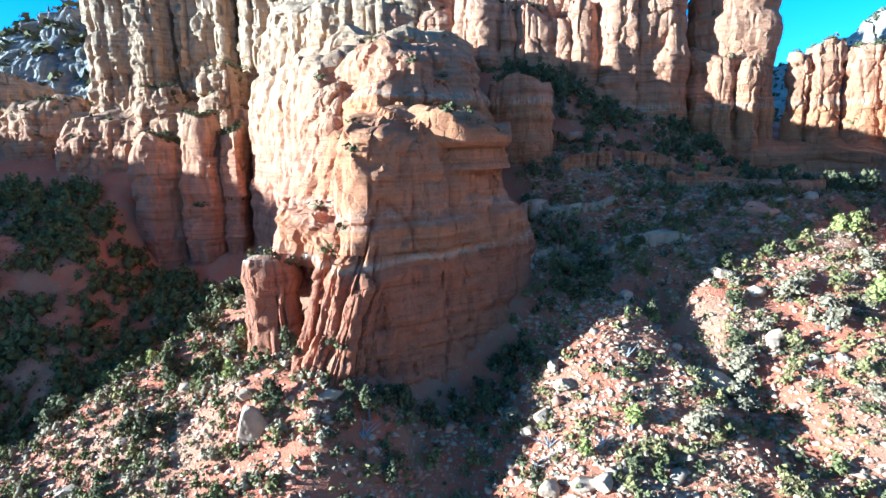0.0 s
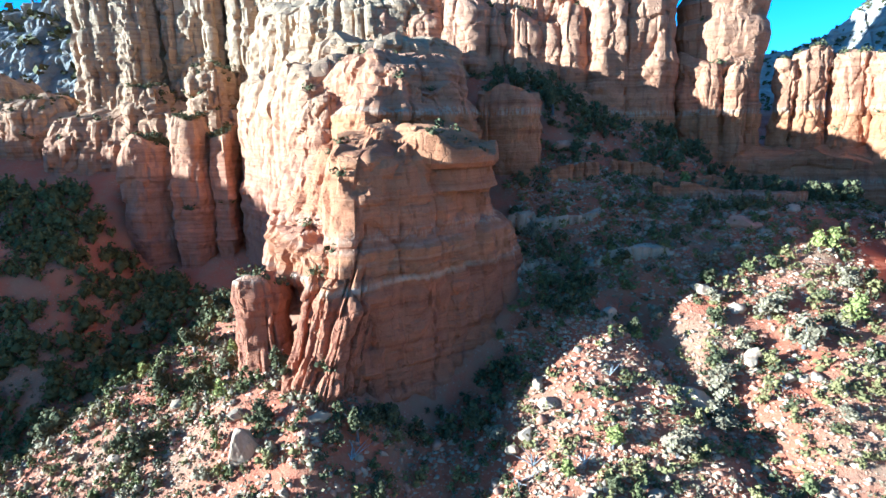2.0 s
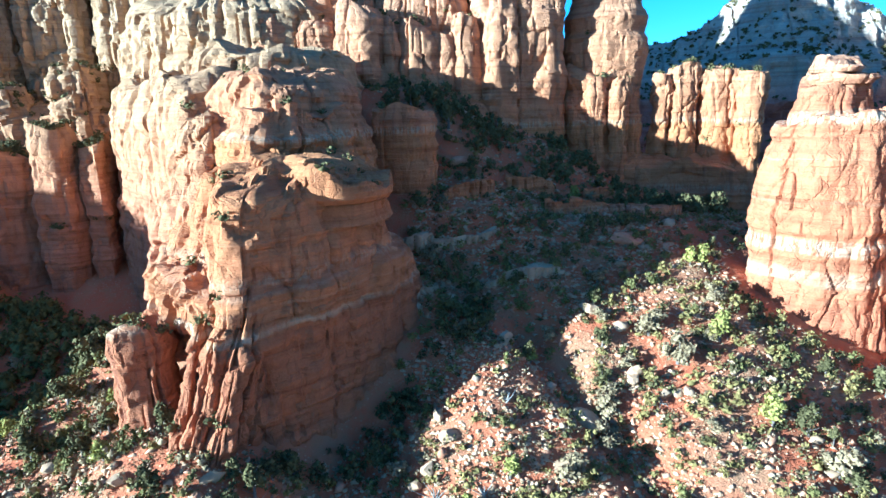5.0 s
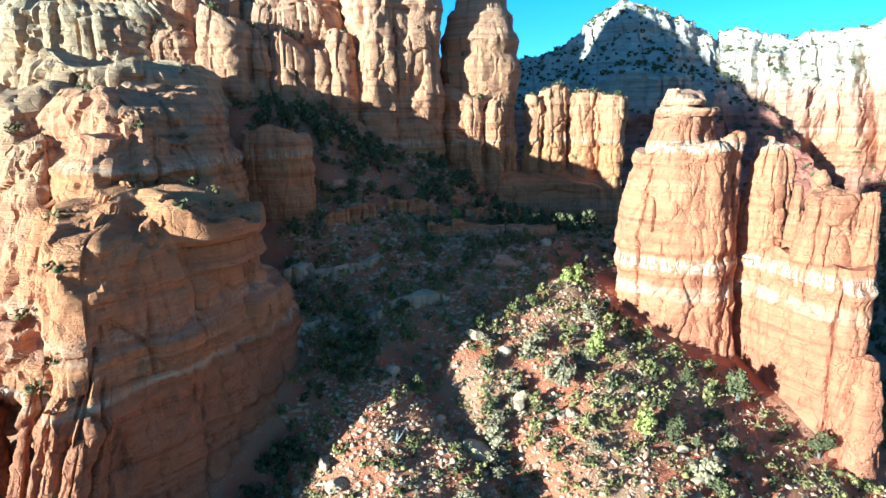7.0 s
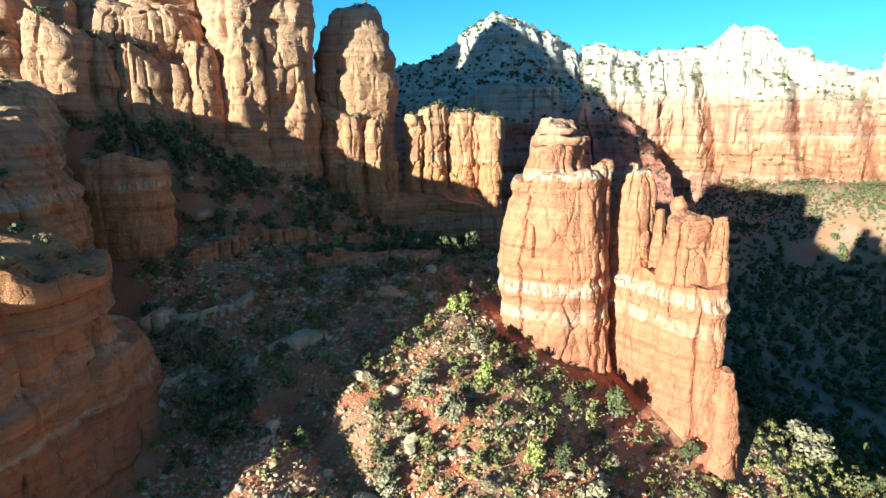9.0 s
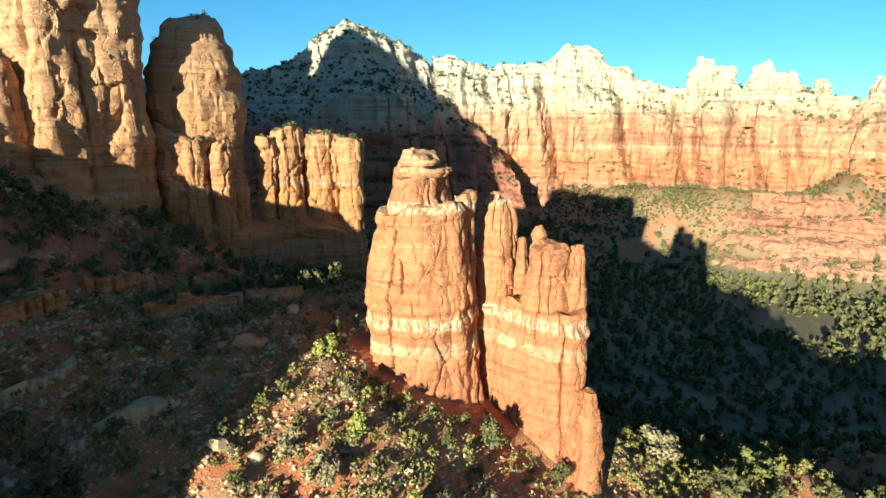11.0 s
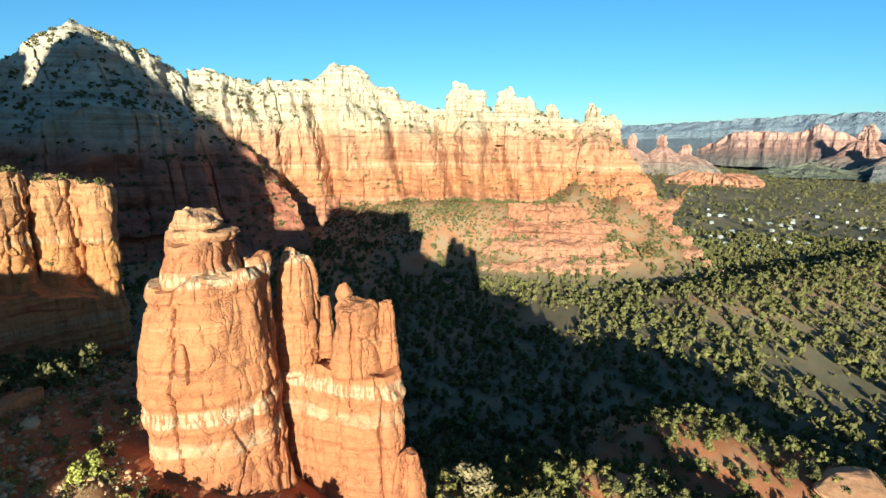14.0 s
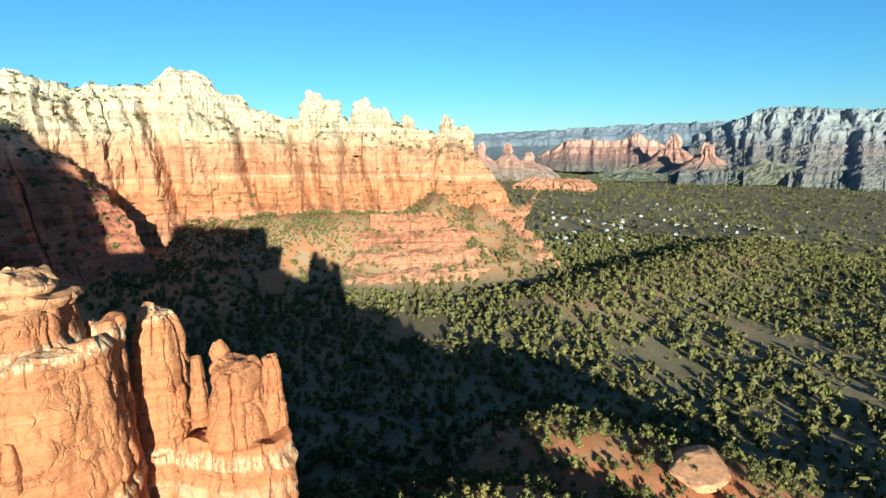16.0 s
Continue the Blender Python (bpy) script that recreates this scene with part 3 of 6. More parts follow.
def ribbon(crest, section, foot, nu=260, nv=70, size=4.0, spur=8.0, seed=0, ledge=0.5, rough=1.0, side=1, clefts=()):
    """A long cliff or mountain flank. crest: places along the top; section: how far out and how high (1 the crest, 0 the foot) down its face."""
    c = np.array(crest, float)
    k = len(c)
    q = np.linspace(0, k - 1, nu)
    i = np.minimum(q.astype(int), k - 2)
    f = (q - i)[:, None]
    a, b, d, e = c[np.maximum(i - 1, 0)], c[i], c[i + 1], c[np.minimum(i + 2, k - 1)]
    line = 0.5 * (2 * b + (d - a) * f + (2 * a - 5 * b + 4 * d - e) * f ** 2 + (3 * b - a - 3 * d + e) * f ** 3)
    run = np.gradient(line[:, :2], axis=0)
    for _ in range(14):
        run = np.vstack([run[:1], (run[:-2] + run[1:-1] + run[2:]) / 3, run[-1:]])
    out = np.c_[run[:, 1], -run[:, 0]] / np.hypot(run[:, 0], run[:, 1])[:, None] * side
    s = np.r_[0, np.cumsum(np.hypot(*np.diff(line[:, :2], axis=0).T))]
    sec = np.array(section, float)
    reach = np.r_[0, np.cumsum(np.hypot(np.diff(sec[:, 0]), 70 * np.diff(sec[:, 1])))]
    v = np.linspace(0, reach[-1], nv)
    off, frac = np.interp(v, reach, sec[:, 0]), np.interp(v, reach, sec[:, 1])
    S, O = np.meshgrid(s, off)
    FR = frac[:, None]
    Z = foot + (line[None, :, 2] - foot) * FR
    # spurs and gullies run down the face, sharper low down
    wave = 1 - 2 * np.abs(fbm(S / (9 * size), 0.5, Z / (50 * size), seed, 3))
    O = O + spur * (wave - 0.6) * step(0, 12, O) + 0.35 * spur * fbm(S / (2.2 * size), Z / (6 * size), 0, seed + 1, 3) * step(0, 8, O)
    for at, deep, half in clefts:
        O = O - deep * np.exp(-((S + 0.25 * (Z - foot) - at * s[-1]) / half) ** 2) * step(2, 18, O)
    X = line[None, :, 0] + out[None, :, 0] * O
    Y = line[None, :, 1] + out[None, :, 1] * O
    bed = np.tanh(3 * (vnoise(Z / (1.3 * size), 0.5, 0.5, 101) * 0.7 + vnoise(Z / (0.5 * size), 0.5, 0.5, 102) * 0.4))
    push = ledge * size * bed * (0.6 + 0.7 * vnoise(S / (6 * size), Z / (4 * size), 0, seed + 2))
    d1, u1, i1 = joints(S + 1.2 * size * vnoise(Z / (5 * size), S / (8 * size), 0, seed + 5), s[-1] + 1, 2.6 * size, seed)
    push -= 0.5 * size * np.exp(-(d1 / (0.28 * size)) ** 2) * step(-0.2, 0.5, vnoise(i1 * 1.7, Z / (6 * size), 0, seed + 9))
    push += (hashed(i1, i1 * 0, i1 * 0, seed) - 0.5) * 0.9 * size
    push += rough * size * 1.4 * fbm(X / (3 * size), Y / (3 * size), Z / (2 * size), seed + 4, 4)
    X, Y = X + out[None, :, 0] * push, Y + out[None, :, 1] * push
    Z = Z + rough * 0.5 * size * fbm(X / (2 * size), Y / (2 * size), 0, seed + 6, 4) + step(0.55, 1, FR) * size * 1.0 * fbm(S / (1.6 * size), O / (1.6 * size), 0, seed + 8, 3)
    verts = np.stack([X, Y, Z], -1).reshape(-1, 3)
    n = (np.arange(nv - 1)[:, None] * nu + np.arange(nu - 1)[None]).ravel()
    quads = np.c_[n, n + 1, n + nu + 1, n + nu]
    return verts, (quads if side < 0 else quads[:, ::-1])


def ribbon_thing(name, label, category, pieces, material):
    root = empty(name, (float(pieces[0][1][0][0]), float(pieces[0][1][0][1]), float(pieces[0][3])))
    for kind, crest, section, foot, how in pieces:
        v, f = ribbon(crest, section, foot, **how)
        LEDGES.append((name, v, f))
        part(kind, mesh_of(kind, v - np.array(root.location), f, material), root)
    return tagged(root, label, category)


# ---------------------------------------------------------------- the ground
def spread(lo, hi, fine, reach, growth):
    """Coordinates evenly fine from lo to hi, then ever wider out to the reach."""
    mids = list(np.arange(lo, hi, fine))
    up, d = [hi], fine
    while up[-1] < reach:
        d *= growth
        up.append(up[-1] + d)
    down, d = [lo], fine
    while down[-1] > -reach:
        d *= growth
        down.append(down[-1] - d)
    return np.array(down[:0:-1] + mids + up)


def make_ground():
    xs, ys = spread(-48, 72, 0.75, 4800, 1.065), spread(20, 80, 0.75, 4800, 1.065)
    X, Y = np.meshgrid(xs, ys)
    Z = ground_height(X, Y)
    nx, ny = len(xs), len(ys)
    i = (np.arange(ny - 1)[:, None] * nx + np.arange(nx - 1)[None]).ravel()
    faces = np.c_[i, i + 1, i + nx + 1, i + nx]
    me = mesh_of("ground", np.stack([X, Y, Z], -1).reshape(-1, 3), faces, soil, True)
    return tagged(new("ground", me), "red soil slope with pale gravel and scrub running down to a wooded valley", "ground", kind="structure")


ground = make_ground()

# ---------------------------------------------------------------- the butte
FACE = dict(cell=4.6, groove=0.3, bulge=0.15, ledge=0.17, rough=0.3, flute=0.06, block=0.24, fine=0.5)
BROKEN = dict(FACE, cell=2.8, groove=0.36, block=0.48, fine=0.4, ledge=0.3, rough=0.22, flute=0.04)
RIB = dict(grid=0.16, cell=1.3, groove=0.28, bulge=0.12, ledge=0.1, rough=0.24, block=0.3, flute=0.1)
rock_thing("sandstone_butte", "red sandstone butte with pale bands and an overhanging cap", "rock formation", [
    ("lower_body", [(-10.6, 48.0), (-6.9, 40.9), (-2.4, 42.9), (3.8, 47.0), (9.2, 51.8), (9.8, 60), (-5, 66), (-15, 62), (-14.5, 54)], -26, -5.0,
     dict(FACE, profile=((0, 1.05), (0.35, 1.0), (0.8, 0.96), (0.9, 0.93), (1, 0.9)), grid=0.25, seed=3)),
    ("upper_body", [(-8.8, 50), (-8.6, 43.6), (-6.6, 41.0), (-1, 43.9), (3.4, 48.0), (6.4, 52.2), (6, 58), (-4, 62), (-11, 57)], -7.5, 2.9,
     dict(FACE, profile=((0, 1.06), (0.25, 1.0), (0.45, 0.98), (0.62, 0.97), (0.78, 0.94), (0.9, 0.88), (1, 0.77)), grid=0.22, ledge=0.24, rough=0.25, cap=0.09, seed=5)),
    ("slab", [(-2.2, 46.6), (-0.6, 45.6), (1.6, 45.2), (4.1, 46.2), (7.0, 50.4), (5.8, 55.5), (1.5, 54.0), (-0.6, 50.2)], 0.5, 2.2,
     dict(profile=((0, 0.9), (0.25, 0.985), (0.6, 1.0), (0.9, 0.99), (1, 0.95)), grid=0.13, cell=7, groove=0.05, bulge=0.05, ledge=0.08, rough=0.07, seed=7, cap=0.03, block=0.1, flute=0.01, tilt=(-0.06, 0.03))),
    ("neck", [(-1.2, 47.6), (0.8, 45.9), (3.7, 46.7), (6.5, 50.6), (5.6, 55.0), (-1.0, 53.5)], -1.4, 1.4,
     dict(profile=((0, 1.03), (0.4, 0.97), (1, 0.96)), grid=0.16, cell=5, groove=0.1, bulge=0.08, ledge=0.18, rough=0.1, seed=30, cap=0.0, block=0.14, flute=0.02)),
    ("ledge_rubble", [(-16.2, 53), (-13, 47.2), (-9.6, 43.4), (-6.4, 42.3), (-5.0, 45.5), (-8, 54)], -9.2, -5.0,
     dict(BROKEN, profile=((0, 1.0), (0.4, 1.0), (0.75, 1.03), (1, 0.9)), grid=0.18, cell=1.8, cap=0.04, seed=25)),
    ("apron", [(-17.4, 53), (-14.4, 48.4), (-10.8, 44.8), (-7.6, 43.6), (-5.0, 48), (-7, 56), (-13, 60)], -12, 2.6,
     dict(BROKEN, profile=((0, 1.0), (0.45, 0.96), (0.6, 0.86), (0.8, 0.7), (1, 0.5)), lean=(0.12, 0.5), grid=0.2, cell=3.0, block=0.45, seed=26)),
    ("apron", [(-18.6, 61), (-15.6, 55.6), (-11.4, 53), (-8.6, 56), (-10, 66), (-16, 67)], -10, 8.0,
     dict(BROKEN, stuff=upper_rock, profile=((0, 1.05), (0.5, 1.0), (0.7, 0.85), (1, 0.55)), lean=(0.08, 0.3), grid=0.24, cell=3.4, block=0.45, seed=20)),
    ("pillar", [(-16.8, 45.4), (-16.2, 43.4), (-13.0, 43.4), (-12.3, 45.4), (-13.0, 49), (-16.4, 49)], -20, -8.4, dict(FACE, profile=((0, 1.1), (0.5, 1.0), (0.92, 1), (1, 0.9)), grid=0.16, cell=3.0, block=0.14, rough=0.16, cap=0.02, seed=8)),
    ("prow", [(-13.4, 39.8), (-12.2, 36.6), (-9.8, 36.4), (-7.8, 39.5), (-8.4, 45), (-13.4, 44)], -26, -5.8, dict(FACE, profile=((0, 0.98), (0.5, 1.0), (0.8, 0.92), (1, 0.7)), grid=0.17, cell=1.6, groove=0.5, block=0.34, lean=(0.26, 0.2), seed=28)),
    ("rib", round_plan(-12.6, 40.4, 0.9, 0.9, 0, 2), -22, -7.2, dict(RIB, profile=((0, 1.6), (0.5, 1.1), (1, 0.5)), lean=(0.22, 0.18), seed=9)),
    ("rib", round_plan(-11.4, 38.2, 0.8, 0.8, 0, 3), -22, -8.2, dict(RIB, profile=((0, 1.5), (0.5, 1.0), (1, 0.4)), lean=(0.26, 0.18), seed=10)),
    ("rib", round_plan(-9.6, 37.6, 0.7, 0.8, 0, 9), -22, -9.6, dict(RIB, profile=((0, 1.5), (0.5, 1.0), (1, 0.4)), lean=(0.26, 0.2), seed=29)),
    ("middle_tier", [(-9.4, 56), (-6.4, 51.4), (-2.5, 52.8), (2.8, 57), (6.2, 61.5), (6, 70), (-6, 73), (-12.5, 66)], -4, 8.4,
     dict(FACE, block=0.3, profile=((0, 1.06), (0.5, 1.0), (0.78, 0.94), (0.86, 0.86), (1, 0.72)), grid=0.28, cell=4.0, groove=0.3, ledge=0.35, rough=0.38, cap=0.06, seed=11)),
    ("side_block", round_plan(9.6, 67.4, 3.6, 3.0, 0, 3), -4, 8.4, dict(cap=0.02, profile=((0, 1.12), (0.8, 1), (0.93, 1.0), (1, 0.9)), grid=0.22, cell=3.4, groove=0.22, bulge=0.12, ledge=0.2, rough=0.22, block=0.15, flute=0.04, seed=13)),
    ("step_block", [(-9.8, 62), (-4.6, 57.4), (1.2, 59.8), (4.8, 64.5), (4.5, 76), (-10, 78), (-13, 70)], 3, 12.0,
     dict(BROKEN, profile=((0, 1.05), (0.6, 1.0), (0.85, 0.93), (1, 0.75)), grid=0.28, cell=3.6, block=0.35, ledge=0.3, cap=0.05, seed=27)),
    ("west_wall", [(-11.8, 65), (-14.6, 64.4), (-17.5, 69), (-23.0, 79), (-29.5, 88), (-32.5, 95), (-24, 104), (-8, 98), (-4, 80), (-6, 68)], -24, 12.4,
     dict(FACE, stuff=upper_rock, profile=((0, 1.1), (0.3, 1.04), (0.6, 1.0), (0.85, 0.97), (0.93, 0.9), (1, 0.78)), grid=0.33, cell=5.0, groove=0.36, bulge=0.24, rough=0.13, block=0.32, fine=0.4, flute=0.03, cap=0.05, size=1.2, seed=12)),
    ("step_block", [(-16.5, 76), (-9, 69), (2, 71.5), (6, 78), (5, 90), (-16, 92)], 6, 16.0,
     dict(BROKEN, stuff=upper_rock, profile=((0, 1.05), (0.6, 1.0), (0.85, 0.93), (1, 0.78)), grid=0.33, cell=3.4, ledge=0.34, rough=0.13, block=0.45, cap=0.04, size=1.1, seed=17)),
    ("upper_tier", [(-31, 96), (-23, 88), (-10, 83), (2, 84.5), (6, 92), (2, 108), (-30, 108)], 4, 24.5,
     dict(BROKEN, stuff=upper_rock, profile=((0, 1.05), (0.55, 1.0), (0.75, 0.93), (0.9, 0.88), (1, 0.74)), grid=0.38, cell=3.6, groove=0.3, ledge=0.36, rough=0.13, block=0.45, cap=0.04, size=1.1, seed=18)),
    ("top_tier", [(-28, 101), (-14, 93), (-1, 93), (5, 99), (2, 112), (-26, 112)], 14, 38, dict(BROKEN, stuff=upper_rock, profile=((0, 1.05), (0.7, 0.97), (0.85, 0.85), (1, 0.75)), grid=0.42, cell=3.6, groove=0.34, ledge=0.36, rough=0.15, block=0.45, size=1.2, seed=19)),
], near_rock, 20)

# ---------------------------------------------------------------- cliffs behind
tower = ((0, 1.1), (0.3, 1.03), (0.7, 0.99), (0.86, 0.97), (0.94, 0.9), (1, 0.72))
SHEER = dict(profile=tower, grid=0.28, cell=6.0, groove=0.24, bulge=0.12, ledge=0.26, rough=0.16, cap=0.08, flute=0.035, block=0.2, fine=0.5, size=1.35)
HOODOO = dict(profile=((0, 1.2), (0.5, 1.0), (0.7, 0.88), (0.82, 0.92), (0.9, 1.08), (0.97, 1.03), (1, 0.88)), grid=0.2, cell=4.0, groove=0.15, bulge=0.12, ledge=0.22, rough=0.22, cap=0.03, flute=0.06, block=0.24, fine=0.5)
rock_thing("cliff_wall", "tall orange sandstone cliff of upright towers above a scree bowl", "cliff", [
    ("tower", block_plan(-10.0, -2.0, 84.0, 8, 15), -2, 22.0, dict(SHEER, cell=7, seed=54)),
    ("tower", block_plan(-3.6, 3.2, 83.2, 9, 16), -2, 21.6, dict(SHEER, cell=6, seed=55)),
    ("tower", block_plan(1.8, 9.6, 81.5, 10, 1), -2, 22.5, dict(SHEER, cell=6, seed=41)),
    ("tower", block_plan(8.2, 12.4, 82.6, 8, 2), -2, 20.5, dict(SHEER, grid=0.24, cell=5, seed=42)),
    ("tower", block_plan(11.0, 17.2, 81.8, 9, 3), -2, 20.6, dict(SHEER, cell=7, seed=51)),
    ("tower", block_plan(15.6, 19.8, 82.4, 8, 4), -4, 18.6, dict(SHEER, grid=0.24, cell=5, seed=52)),
    ("tower", block_plan(18.8, 24.0, 82.0, 8, 9), -4, 20.4, dict(SHEER, grid=0.24, cell=6, seed=56)),
    ("shelf_block", block_plan(17.5, 24.0, 80.0, 6, 11), -4, 9.4, dict(SHEER, cell=3, block=0.25, seed=57)),
    ("storey", block_plan(-9.0, 8.4, 87.0, 9, 17), 0, 27.6, dict(SHEER, ledge=0.3, block=0.32, cell=3.4, seed=98)),
    ("storey", block_plan(7.6, 24.0, 86.6, 9, 18), 0, 26.0, dict(SHEER, ledge=0.3, block=0.32, cell=3.4, seed=99)),
    ("summit", block_plan(-2.0, 14, 92, 14, 14), 0, 33, dict(SHEER, ledge=0.45, block=0.3, seed=53)),
    ("summit", block_plan(13.0, 27, 90, 14, 13), 0, 32, dict(SHEER, ledge=0.45, block=0.3, seed=58)),
    ("tower", block_plan(22.6, 36.6, 80.4, 13, 5), -12, 30.6, dict(SHEER, cell=9, groove=0.4, bulge=0.3, rough=0.3, block=0.2, profile=((0, 1.08), (0.3, 1.02), (0.6, 1.0), (0.68, 0.97), (0.88, 0.96), (0.95, 0.93), (1, 0.84)), seed=43)),
    ("tower", block_plan(37.4, 49.4, 80.8, 11, 6), -14, 13.0, dict(SHEER, profile=((0, 1.08), (0.6, 1.0), (0.9, 1.0), (0.96, 1.02), (1, 0.9)), cell=4.0, seed=44)),
    ("tower_head", round_plan(43.9, 86.0, 6.3, 5.4, 0, 5), 11, 28.2, dict(cap=0.04, profile=((0, 0.9), (0.12, 0.96), (0.3, 1.06), (0.42, 1.02), (0.46, 0.93), (0.58, 0.97), (0.66, 0.84), (0.78, 0.84), (0.84, 0.66), (0.92, 0.62), (1, 0.45)), grid=0.3, cell=9, groove=0.25, bulge=0.2, ledge=0.28, rough=0.22, block=0.12, fine=0.1, flute=0.03, seed=45)),
    ("pillar", round_plan(40.2, 81.4, 1.5, 1.5, 0, 26), -14, 12.4, dict(HOODOO, seed=59)),
    ("pillar", round_plan(44.0, 80.6, 2.0, 1.8, 0, 27), -14, 12.0, dict(HOODOO, seed=60)),
    ("pillar", round_plan(50.6, 82.0, 1.5, 1.6, 0, 6), -14, 12.6, dict(HOODOO, lean=(0.03, -0.03), seed=46)),
    ("pillar", round_plan(54.4, 80.6, 2.6, 2.5, 0, 7), -14, 13.8, dict(HOODOO, seed=47)),
    ("pillar", round_plan(58.8, 79.0, 2.3, 2.4, 0, 8), -14, 13.0, dict(HOODOO, seed=48)),
    ("pillar", round_plan(62.2, 75.6, 2.1, 2.4, 0, 9), -14, 11.8, dict(HOODOO, seed=49)),
    ("pillar", round_plan(61.2, 79.0, 2.2, 2.6, 0, 10), -14, 12.4, dict(HOODOO, seed=40)),
    ("foot_wall", [(36, 81.5), (46, 78.8), (55, 77), (63, 72.5), (66, 77), (58, 86), (36, 90)], -18, -1.0, dict(SHEER, profile=((0, 1.05), (0.5, 1.0), (0.55, 0.97), (1, 0.97)), grid=0.34, cell=5, ledge=0.25, seed=50)),
], near_rock, 20)

CRAG = dict(SHEER, ledge=0.34, fine=0.7, block=0.55, rough=0.14, groove=0.36, flute=0.04, cell=3.4, size=1.05)
rock_thing("west_cliff", "pale and red sandstone cliff with deep clefts above a ravine", "cliff", [
    ("buttress", block_plan(-52.6, -42.4, 90.4, 11, 21), -40, 3.5, dict(SHEER, grid=0.42, seed=61)),
    ("buttress", block_plan(-42.8, -35.6, 88.9, 10, 22), -40, 6.5, dict(SHEER, grid=0.42, seed=62)),
    ("buttress", block_plan(-36.2, -32.1, 89.4, 8, 23), -36, 5, dict(SHEER, grid=0.4, cell=4, seed=63)),
    ("buttress", block_plan(-43, -35, 99, 9, 26), -20, 17, dict(CRAG, grid=0.42, seed=76)),
    ("buttress", block_plan(-56, -47, 101, 9, 29), -20, 13, dict(CRAG, grid=0.42, seed=78)),
    ("buttress", round_plan(-65, 107, 7, 7, 0, 30), -30, 7, dict(CRAG, grid=0.42, seed=79)),
    ("buttress", round_plan(-76, 112, 9, 8, 0, 31), -30, 12, dict(CRAG, grid=0.42, seed=80)),
    ("buttress", round_plan(-90, 118, 12, 10, 0, 32), -30, 17, dict(CRAG, grid=0.5, seed=81)),
    ("tower", block_plan(-67, -51, 107, 18, 5), -20, 40, dict(CRAG, grid=0.42, bulge=0.5, seed=65)),
    ("tower", block_plan(-51, -38, 109, 18, 6), -20, 46, dict(CRAG, grid=0.42, bulge=0.5, seed=66)),
    ("tower", block_plan(-38, -22, 106, 18, 7), -20, 42, dict(CRAG, grid=0.42, bulge=0.5, seed=67)),
    ("shelf", [(-78, 110), (-66, 101), (-56, 101), (-30, 98), (-22, 104), (-26, 130), (-76, 130)], -30, 8, dict(CRAG, profile=((0, 1.05), (0.8, 1), (1, 0.92)), grid=0.6, seed=68)),
    ("low_band", [(-90, 73), (-66, 75), (-56, 80), (-52, 92), (-62, 100), (-90, 96)], -48, -11.8, dict(SHEER, profile=((0, 1.1), (1, 0.95)), grid=0.6, seed=69)),
    ("summit", round_plan(-60, 215, 26, 72, 0, 12), -20, 108, dict(CRAG, profile=((0, 1.1), (0.6, 1), (1, 0.8)), grid=1.4, size=3, tilt=(0, 0.72), seed=70)),
    ("summit", round_plan(-75, 345, 46, 80, 0, 14), -20, 130, dict(CRAG, profile=((0, 1.1), (0.6, 1), (1, 0.75)), grid=2.4, size=4, seed=77)),
], upper_rock, 15)
HILL = dict(cap=0.05, profile=((0, 1.5), (0.6, 1.0), (0.85, 0.75), (1, 0.4)), grid=1.1, size=2.2, cell=5, groove=0.3, bulge=0.2, ledge=0.7, rough=0.8, block=0.5)
rock_thing("wooded_hill", "broken rocky hillside with dark scrub rising to the skyline, and an unseen spur added for its shadow", "hill", [
    ("slope", round_plan(-114, 195, 62, 50, 0, 2), -60, 45, dict(HILL, seed=71)),
    ("slope", round_plan(-205, 235, 80, 60, 0, 3), -60, 36, dict(HILL, seed=74)),
    # added out of view to the left, to shade the west cliff's foot
    ("spur", [(-215, 110), (-205, 50), (-175, 20), (-140, 18), (-132, 60), (-138, 125), (-180, 150)], -70, 13, dict(profile=((0, 1.15), (0.6, 1.0), (0.8, 0.92), (0.93, 0.75), (1, 0.6)), grid=1.8, size=2.5, cell=5, groove=0.3, bulge=0.2, ledge=0.6, rough=0.5, seed=73)),
], hazy_hill_scrub)

